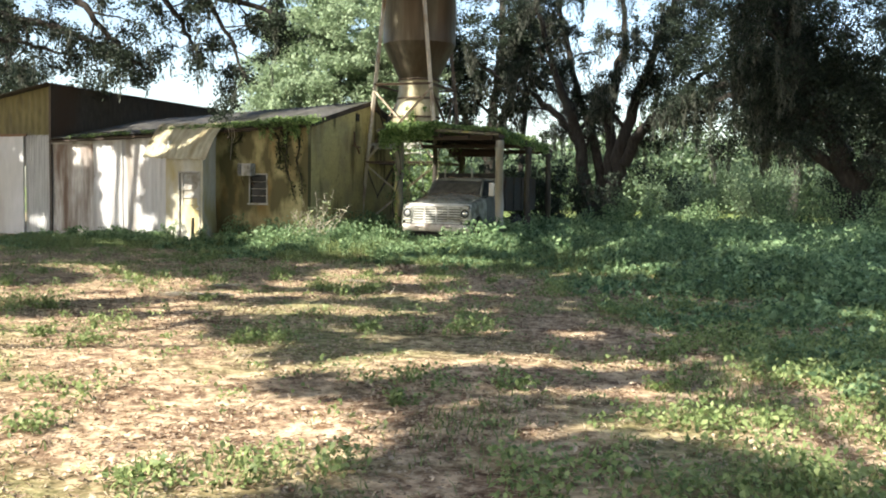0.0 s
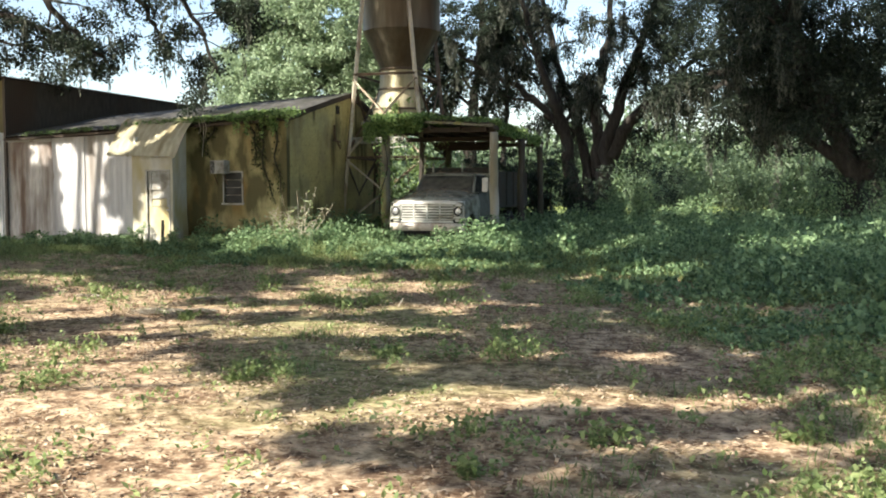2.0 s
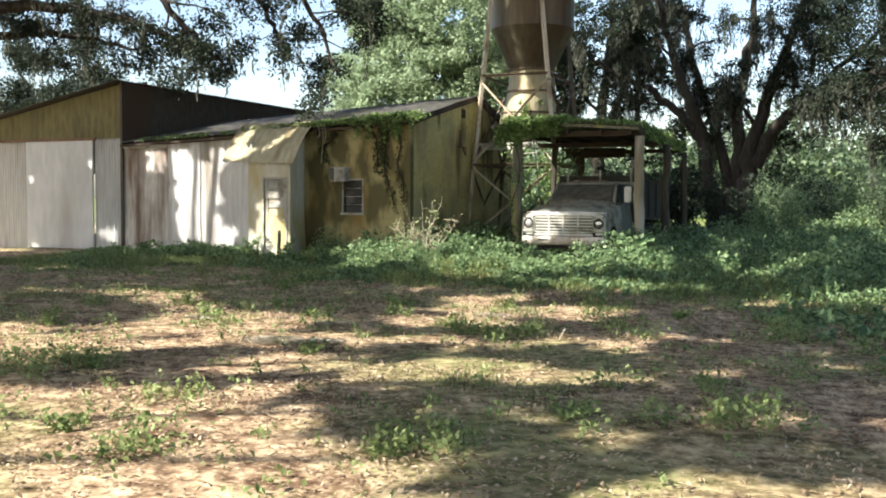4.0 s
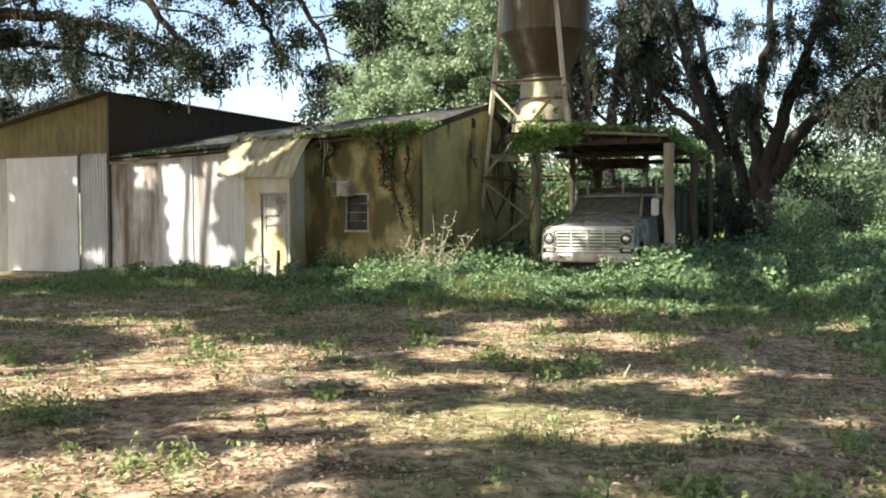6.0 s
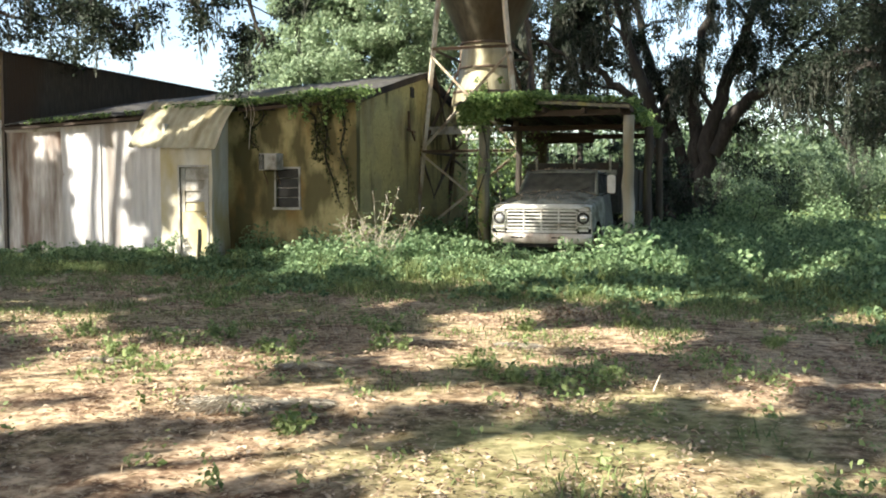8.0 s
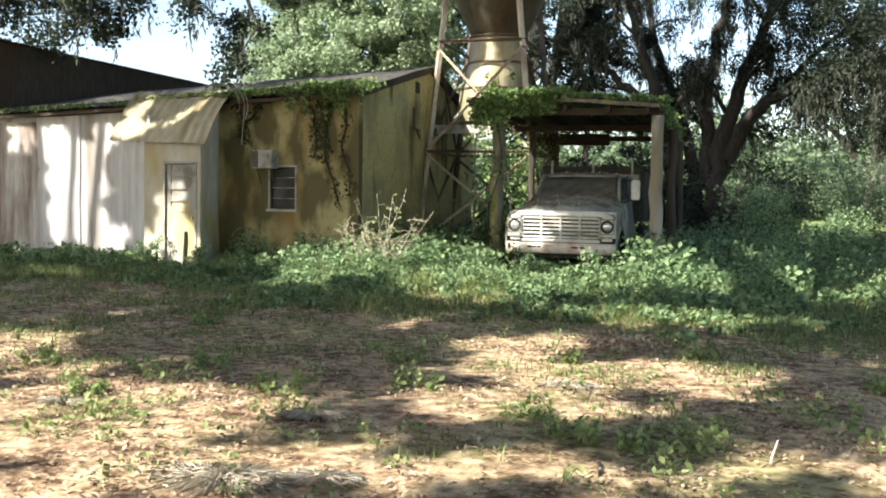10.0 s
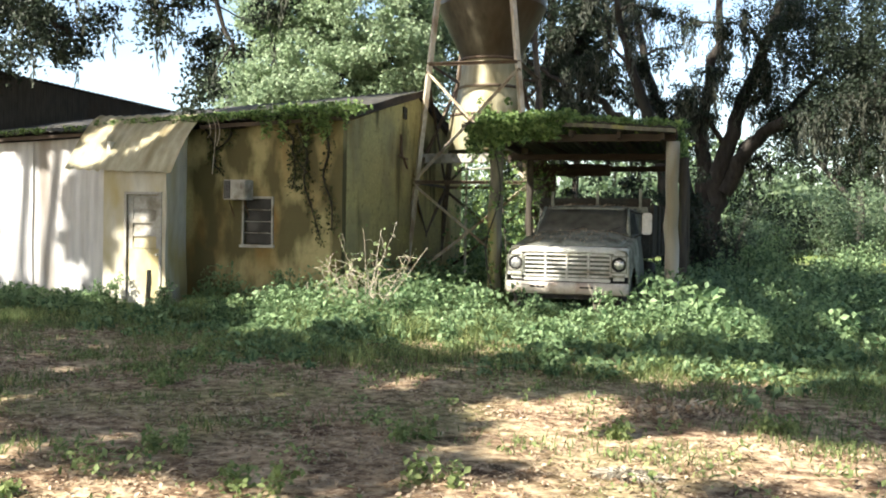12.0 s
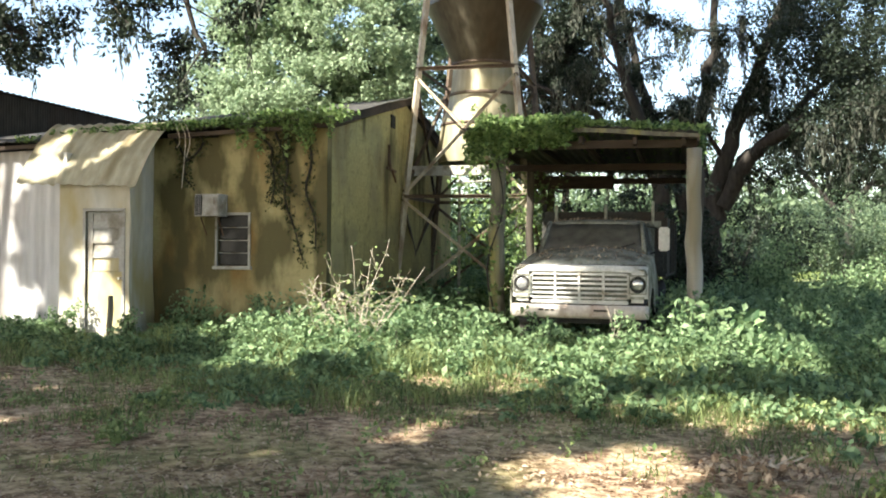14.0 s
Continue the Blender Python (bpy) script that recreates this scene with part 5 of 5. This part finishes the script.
for _ in range(60):
    z = rng.uniform(0.2, 3.0)
    lv.append(clumps(rng, (-9.45 + rng.uniform(-0.1, 0.15), 24.4 + rng.uniform(-0.15, 0.5), z), 0.14, 12, (0.8, 0.8, 1.4)))
st.append([(-9.3, 24.3, 0), (-9.55, 24.28, 1.2), (-9.3, 24.28, 2.2), (-9.5, 24.2, 3.3)])
vine("carport_vine", "thick green vine matting the carport roof", (-9, 24.4, 3.3), st, np.concatenate(lv), 0.095, 34, 0.02)
# on the silo's foot and tower
lv = []
for _ in range(16):
    lv.append(clumps(rng, (-10.45 + rng.normal() * 0.2, 28.3 + rng.uniform(-0.1, 0.2), rng.uniform(3.3, 4.3)), 0.13, 22, (1, 0.7, 1)))
for _ in range(150):
    lv.append(clumps(rng, (-9.8 + rng.normal() * 0.55, 28.6 + rng.normal() * 0.7, rng.uniform(0.2, 3.0)), 0.25, 18, (1, 1, 1.3)))
vine("tower_vine", "vine climbing the silo tower", (-10.5, 29.4, 1.5), [[(-9.9, 28.3, 0), (-10.1, 28.3, 2), (-10.4, 28.3, 4.4)]], np.concatenate(lv), 0.1, 35, 0.02)

# ---- weeds, grass and litter ----


def weed_edge(x):
    """How near the weeds come."""
    w = 0.7 * noise.noise((x * 0.45, 3.3, 0))
    if x < -4:
        return 18.3 - 0.12 * (x + 4) + w
    return max(7.6, 18.3 - 2.0 * (x + 4)) + w


def inside_building(x, y):
    return (x < EX + 0.05 and y > 23.95) or (PX0 - 0.05 < x < PX1 + 0.05 and y > PY - 0.05)


rng = np.random.default_rng(21)
lv, sz = [], []
n = 0
while n < 14500:
    x, y = rng.uniform(-21.5, 7), rng.uniform(4, 34)
    e = weed_edge(x)
    if inside_building(x, y) or y < e - 1.5:
        continue
    k = (y - e) / (3.6 if x < -4 else 9.0)
    lump = noise.noise((x * 0.55, y * 0.55, 9)) + 0.6 * noise.noise((x * 1.5, y * 1.5, 17))
    dens = 0.10 + 0.75 * max(0, min(1, k + 0.25)) + 0.9 * noise.noise((x * 0.5, y * 0.5, 5))
    if x < -14.6:
        dens -= 0.2
    if rng.random() > dens:
        continue
    in_port = -9.2 < x < -6.9 and 23.7 < y < 30
    hgt = (0.09 + 0.42 * max(0.0, min(1, k - 0.1))) * rng.uniform(0.45, 1.3) * (0.45 if in_port else 1) * max(0.3, 1 + 1.1 * lump)
    if x < -14.6:
        hgt *= 0.5
    if -9.3 < x < -6.8 and 22.2 < y <= 23.7:
        hgt *= 0.5
    hgt = min(hgt, 0.95)
    m = int(11 + 32 * hgt)
    h_ = rng.random(m) ** 0.7
    r_ = (0.05 + 0.2 * hgt) * (0.4 + 0.9 * rng.random(m))
    a_ = rng.uniform(0, 2 * math.pi, m)
    lv.append(np.stack([x + np.cos(a_) * r_, y + np.sin(a_) * r_, ground_z(x, y) + 0.02 + h_ * hgt], axis=1))
    sz.append(rng.uniform(0.045, 0.09) * (1.5 + 0.9 * noise.noise((x * 0.8, y * 0.8, 30))) * rng.uniform(0.6, 1.2, m))
    n += 1
tagged(cards("weeds", np.concatenate(lv), np.concatenate(sz), WEED_LEAF, seed=22, up=0.6), "thick green weeds before the house and carport", "weeds", kind="stuff")


def blades(name, pos, height, width, material, seed):
    """Bent grass blades, each two quads and a tip, in one mesh."""
    rg = np.random.default_rng(seed)
    n = len(pos)
    a = rg.uniform(0, 2 * math.pi, n)
    d = np.stack([np.cos(a), np.sin(a), np.zeros(n)], axis=1)
    s = np.stack([-np.sin(a), np.cos(a), np.zeros(n)], axis=1) * (width / 2)[:, None]
    lean = rg.uniform(0.3, 1.7, n)[:, None] * height[:, None]
    upz = np.array([0, 0, 1.0]) * height[:, None]
    p0, p1, p2 = pos, pos + d * lean * 0.3 + upz * 0.6, pos + d * lean + upz * rg.uniform(0.75, 1.0, n)[:, None]
    v = np.stack([p0 - s, p0 + s, p1 + s * 0.7, p1 - s * 0.7, p2], axis=1).reshape(-1, 3)
    k = np.arange(n)[:, None] * 5
    tri = np.concatenate([k + q for q in (0, 1, 2, 0, 2, 3, 3, 2, 4)], axis=1).reshape(-1)
    me = bpy.data.meshes.new(name)
    me.vertices.add(n * 5)
    me.vertices.foreach_set("co", v.astype(np.float32).ravel())
    me.loops.add(n * 9)
    me.loops.foreach_set("vertex_index", tri.astype(np.int32))
    me.polygons.add(n * 3)
    me.polygons.foreach_set("loop_start", np.arange(0, n * 9, 3, dtype=np.int32))
    me.update(calc_edges=True)
    me.validate()
    me.materials.append(material)
    return new(name, me)


rng = np.random.default_rng(41)
P, Hh = [], []
n = 0
while n < 15000:
    x, y = rng.uniform(-22, 7), rng.uniform(1.5, 27)
    if inside_building(x, y) or x < -21 and y > 23.9:
        continue
    g = 0.6 * noise.noise((x * 0.33, y * 0.33, 0.5)) + 1.0 * noise.noise((x * 1.1, y * 1.1, 3)) - 0.2 + 0.5 * min(1, max(-0.4, (x + 1) / 4)) + 0.8 * max(0, min(1, (y - 13.8) / 4.0))
    if rng.random() > 0.01 + g * 1.6:
        continue
    m = int(rng.integers(8, 18))
    r = rng.uniform(0.05, 0.2)
    q = rng.normal(size=(m, 2)) * r
    P.append(np.stack([x + q[:, 0], y + q[:, 1], np.full(m, ground_z(x, y) - 0.005)], axis=1))
    Hh.append(rng.uniform(0.03, 0.09, m) * (1 + 0.7 * max(0, g)))
    n += 1
P, Hh = np.concatenate(P), np.concatenate(Hh)
tagged(blades("grass", P, Hh, rng.uniform(0.006, 0.014, len(P)), GRASS_BLADE, 42), "thin patchy yard grass", "grass", kind="stuff")
P, Hh = [], []
n = 0
while n < 3200:
    x, y = rng.uniform(-21, 8), rng.uniform(17.5, 33)
    if inside_building(x, y) or y < weed_edge(x) - 0.8 or -9.2 < x < -6.9 and 23.4 < y < 30 or noise.noise((x * 0.7, y * 0.7, 50)) < -0.05:
        continue
    m = int(rng.integers(8, 18))
    q = rng.normal(size=(m, 2)) * 0.09
    P.append(np.stack([x + q[:, 0], y + q[:, 1], np.full(m, ground_z(x, y) - 0.005)], axis=1))
    Hh.append(rng.uniform(0.15, 0.5, m) * (0.6 if y < weed_edge(x) + 1.2 or x < -14.6 else 1.0))
    n += 1
P, Hh = np.concatenate(P), np.concatenate(Hh)
tagged(blades("tall_grass", P, Hh, rng.uniform(0.007, 0.015, len(P)), GRASS_BLADE, 47), "tall grass standing among the weeds", "grass", kind="stuff")
# low broad-leaved sprouts in patches over the yard
lv, sz = [], []
n = 0
while n < 6500:
    x, y = rng.uniform(-18, 7), rng.uniform(2.5, 21)
    p = 0.8 * noise.noise((x * 0.5, y * 0.5, 12)) + 0.8 * noise.noise((x * 1.4, y * 1.4, 31)) + 0.3 * max(-1, min(1, (x + 1.5) / 4))
    if inside_building(x, y) or p < 0.2 and rng.random() > 0.04:
        continue
    m = int(rng.integers(10, 28))
    r = rng.uniform(0.05, 0.17)
    hgt = rng.uniform(0.05, 0.16) * (1 + max(0, p))
    q = rng.normal(size=(m, 2)) * r * 0.6
    lv.append(np.stack([x + q[:, 0], y + q[:, 1], ground_z(x, y) + 0.01 + hgt * rng.random(m)], axis=1))
    sz.append(rng.uniform(0.025, 0.065, m))
    n += 1
tagged(cards("low_sprouts", np.concatenate(lv), np.concatenate(sz), SPROUT_LEAF, seed=43, up=0.8, aspect=1.6), "low leafy sprouts in patches over the yard", "weeds", kind="stuff")
# dry leaves, lying thicker in drifts
n = 230000
x, y = rng.uniform(-17, 6, n), 2.0 + 19 * rng.random(n) ** 1.2
keep = np.array([noise.noise((a * 0.9, b * 0.9, 60)) + 0.7 * noise.noise((a * 3.1, b * 3.1, 61)) for a, b in zip(x, y)]) + rng.normal(size=n) * 0.3 > 0.02
x, y = x[keep], y[keep]
z = np.array([ground_z(a, b) for a, b in zip(x, y)]) + rng.uniform(0.006, 0.035, len(x))
tagged(cards("fallen_leaves", np.stack([x, y, z], axis=1), rng.uniform(0.02, 0.055, len(x)), DRY_LEAF, seed=44, up=1.0, aspect=1.8, flat=0.3), "dry brown and pale fallen leaves", "leaves", kind="stuff")

# bleached straw
n = 30000
x, y = rng.uniform(-17, 6, n), 2.0 + 16 * rng.random(n) ** 1.4
z = np.array([ground_z(a, b) for a, b in zip(x, y)]) + rng.uniform(0.004, 0.018, n)
tagged(cards("straw", np.stack([x, y, z], axis=1), rng.uniform(0.03, 0.09, n), STRAW, seed=45, up=1.4, aspect=8, flat=0.2), "bleached dead grass stubble on the yard", "grass", kind="stuff")

# ---- single plants ----


def tall_weed(at, height, seed, label, dry=False, spread=0.3, stems=3):
    rg = np.random.default_rng(seed)
    t = thing("tall_weed", (at[0], at[1], ground_z(*at)), label, "plant", "tall weeds")
    tips = []
    for _ in range(stems):
        line = wander(rg, (rg.normal() * 0.04, rg.normal() * 0.04, -0.02), (rg.normal() * spread, rg.normal() * spread, 1), height * rg.uniform(0.65, 1.0), 7, 0.1, 0.03)
        bm = bmesh.new()
        tube(bm, line, [0.01 * (1 - 0.1 * i) for i in range(8)], 5)
        for i in range(2, 7):
            tw = wander(rg, line[i], (rg.normal(), rg.normal(), 0.5), height * 0.2, 3, 0.3, 0.0 if not dry else -0.1)
            tube(bm, tw, [0.006, 0.005, 0.004, 0.003], 4)
            tips += tw[1:]
        part("stem", bm, TWIG if dry else BARK, t)
        tips += line[2:]
    pts = np.concatenate([clumps(rg, p, 0.08, 1 if dry else 5, (1, 1, 0.7)) for p in tips])
    cards("leaves", pts, rg.uniform(0.04, 0.09, len(pts)), WEED_LEAF if not dry else SPROUT_LEAF, t, seed=seed)
    return t


tall_weed((-11.1, 22.6), 1.75, 51, "tall straggly bush of bleached dry stems by the wall", True, 0.42, 15)
tall_weed((-11.6, 22.9), 1.3, 52, "straggly half-dry bush by the wall", True, 0.5, 9)
tall_weed((-12.35, 23.1), 0.95, 53, "small dead stalk leaning by the wall", True, 0.25, 2)
for i, (x, y, hh) in enumerate(((-6.2, 20.4, 0.65), (-7.5, 18.3, 0.4), (-12.9, 21.2, 0.5), (-8.4, 22.4, 0.8), (-7.2, 22.5, 0.75), (-10.2, 21.6, 0.7), (-4.4, 21.3, 0.6), (-8.9, 19.6, 0.5), (-15.9, 22.7, 0.7), (-14.9, 22.6, 0.6), (-2.6, 19.6, 0.5), (-12.9, 23.3, 0.9))):
    tall_weed((x, y), hh, 60 + i, "upright leafy green weed in the yard", False, 0.2, 4)


def yard_weed(at, radius, height, seed):
    """A broad-leaved weed: short stems with pairs of leaves."""
    rg = np.random.default_rng(seed)
    t = thing("yard_weed", (at[0], at[1], ground_z(*at)), "low broad-leaved green weed on the yard", "plant", "yard weeds")
    pts, size = [], []
    for _ in range(int(5 + 14 * radius)):
        a, r = rg.uniform(0, 2 * math.pi), radius * rg.uniform(0.1, 1.0)
        h = height * rg.uniform(0.5, 1.0) * (1.1 - 0.4 * r / radius)
        foot = Vector((math.cos(a) * r * 0.7, math.sin(a) * r * 0.7, -0.02))
        line = wander(rg, foot, (math.cos(a) * 0.5, math.sin(a) * 0.5, 1.4), h, 4, 0.15, 0.02)
        bm = bmesh.new()
        tube(bm, line, [0.005, 0.0045, 0.004, 0.003, 0.002], 4)
        part("stem", bm, SPROUT_LEAF, t)
        for p in line[1:]:
            for _ in range(6):
                pts.append(p + Vector((rg.normal() * 0.03, rg.normal() * 0.03, rg.normal() * 0.012)))
                size.append(rg.uniform(0.03, 0.07))
    cards("leaves", np.array(pts), np.array(size), SPROUT_LEAF, t, seed=seed, up=0.8, aspect=1.5)


YARD_WEEDS = ((-9.3, 13.8, 0.28), (-8.4, 13.1, 0.3), (-9.6, 12.4, 0.22), (-10.7, 13.3, 0.25), (-6.4, 13.0, 0.2), (-6.0, 12.4, 0.22), (-5.6, 12.3, 0.2), (-5.3, 15.9, 0.2), (-7.9, 14.7, 0.22), (-7.4, 13.6, 0.25), (-0.1, 6.6, 0.2), (-1.3, 6.1, 0.18), (-1.9, 5.3, 0.15), (0.7, 5.7, 0.15), (1.4, 7.8, 0.25),
              (-3.7, 8.7, 0.2), (-4.4, 7.2, 0.15), (-3.9, 14.7, 0.22), (-6.9, 10.4, 0.18), (-8.2, 8.9, 0.3), (-10.9, 11.0, 0.3), (-6.7, 7.1, 0.25), (-6.5, 15.3, 0.2), (-10.8, 16.2, 0.35), (-11.3, 17.6, 0.3))
for i, (x, y, r) in enumerate(YARD_WEEDS):
    yard_weed((x, y), r, 0.12 + 0.45 * r, 300 + i)


def dead_grass_heap(at, radius, seed):
    """A pale mat of dead grass."""
    rg = np.random.default_rng(seed)
    t = thing("dead_grass_heap", (at[0], at[1], ground_z(*at)), "pale grey heap of dead cut grass", "grass", "dead grass heaps")
    p = clumps(rg, (0, 0, 0.0), radius, int(3600 * radius), (1.4, 1.0, 0.10))
    p[:, 2] = np.abs(p[:, 2]) + 0.008
    cards("straw", p, rg.uniform(0.05, 0.13, len(p)), DEAD_GRASS, t, seed=seed, up=1.2, aspect=16, flat=0.12)


for i, (x, y, r) in enumerate(((-7.62, 10.93, 0.3), (-7.77, 12.49, 0.2), (-9.59, 12.16, 0.14), (-7.1, 11.1, 0.16), (-6.3, 14.2, 0.18))):
    dead_grass_heap((x, y), r, 400 + i)
# sticks on the bare soil
st1 = tagged(link_mesh("stick", rod((0, 0, 0.02), (0.05, -0.36, 0.015), 0.012, 0.006, 6, None, 0.02, 6), BARK), "dark crooked stick lying on the soil", "stick", "loose sticks")
st1.location = (-5.75, 11.9, 0.0)
st2 = tagged(link_mesh("stick", rod((0, 0, 0.01), (0.04, 0.1, 0.13), 0.008, 0.005, 6, None, 0.004, 4), TWIG), "short bleached stick poking from the soil", "stick", "loose sticks")
st2.location = (-4.81, 12.26, 0.0)
# litter on the truck's hood and roof
n = 420
u, v = rng.random(n), rng.random(n) ** 0.7
turn = Matrix.Rotation(radians(-2.5), 3, "Z")
hp = np.array([turn @ (hood_f(a, b) if k % 3 else cab_roof(a, b)) for k, (a, b) in enumerate(zip(u, v))]) + np.array([-8.08, 23.75, 0.025])
tagged(cards("hood_litter", hp, rng.uniform(0.02, 0.06, n), DRY_LEAF, seed=46, up=1.6), "dry leaf litter lying on the truck", "leaves", kind="stuff")
# bare twigs in front of the truck
bm = bmesh.new()
for a in ((-0.12, 0.0, 0.5), (0.1, 0.05, 0.45), (-0.03, 0.02, 0.62)):
    tube(bm, smooth_line([(0, 0, 0), Vector(a) * 0.6 + Vector((0.03, 0, 0)), a], 3), [0.01, 0.009, 0.008, 0.007, 0.006, 0.005, 0.004], 5)
bt = tagged(link_mesh("bare_twig", bm, TWIG), "bare dead twig standing before the truck", "plant")
bt.location = (-7.5, 22.9, 0.25)
# concrete block at the foot of the siding
cb = tagged(link_mesh("concrete_block", box(-0.2, -0.1, -0.02, 0.2, 0.1, 0.19, 0.012), POST), "grey concrete block at the foot of the siding", "block")
cb.location, cb.rotation_euler = (-20.4, 23.72, 0), (0, 0, 0.2)
# heap of dead brush
hp_ = thing("brush_pile", (-6.1, 16.2, 0), "small heap of pale dead twigs on the yard", "twigs")
for i in range(16):
    a = rng.uniform(0, 2 * math.pi)
    bm = bmesh.new()
    e = Vector((math.cos(a) * rng.uniform(0.1, 0.32), math.sin(a) * rng.uniform(0.1, 0.25), rng.uniform(0.04, 0.2)))
    tube(bm, smooth_line([(-e.x * 0.5, -e.y * 0.5, 0.0), (0, 0, 0.05), e], 3), [0.011, 0.01, 0.009, 0.008, 0.007, 0.006, 0.005], 5)
    part("twig", bm, TWIG, hp_)
hl = clumps(rng, (0, 0, 0.07), 0.4, 260, (1.2, 0.9, 0.22))
hl[:, 2] = np.abs(hl[:, 2]) + 0.01
cards("dead_leaves", hl, rng.uniform(0.03, 0.08, len(hl)), DRY_LEAF, hp_, "crumpled dead leaves", seed=48)
# stake by the porch
sk = tagged(link_mesh("stake", rod((0, 0, -0.1), (0.02, 0, 0.75), 0.045, 0.04, 8, None, 0.008, 4), MOSSY_POST), "short dark wooden stake by the porch", "stake")
sk.location = (-15.05, 22.55, 0)
# fallen stick on the grass
fs = tagged(link_mesh("fallen_branch", rod((0, 0, 0.03), (0.8, 0.3, 0.06), 0.01, 0.005, 6, None, 0.03, 8), TWIG), "thin pale fallen branch lying on the grass", "branch")
fs.location = (-0.6, 9.6, 0.0)
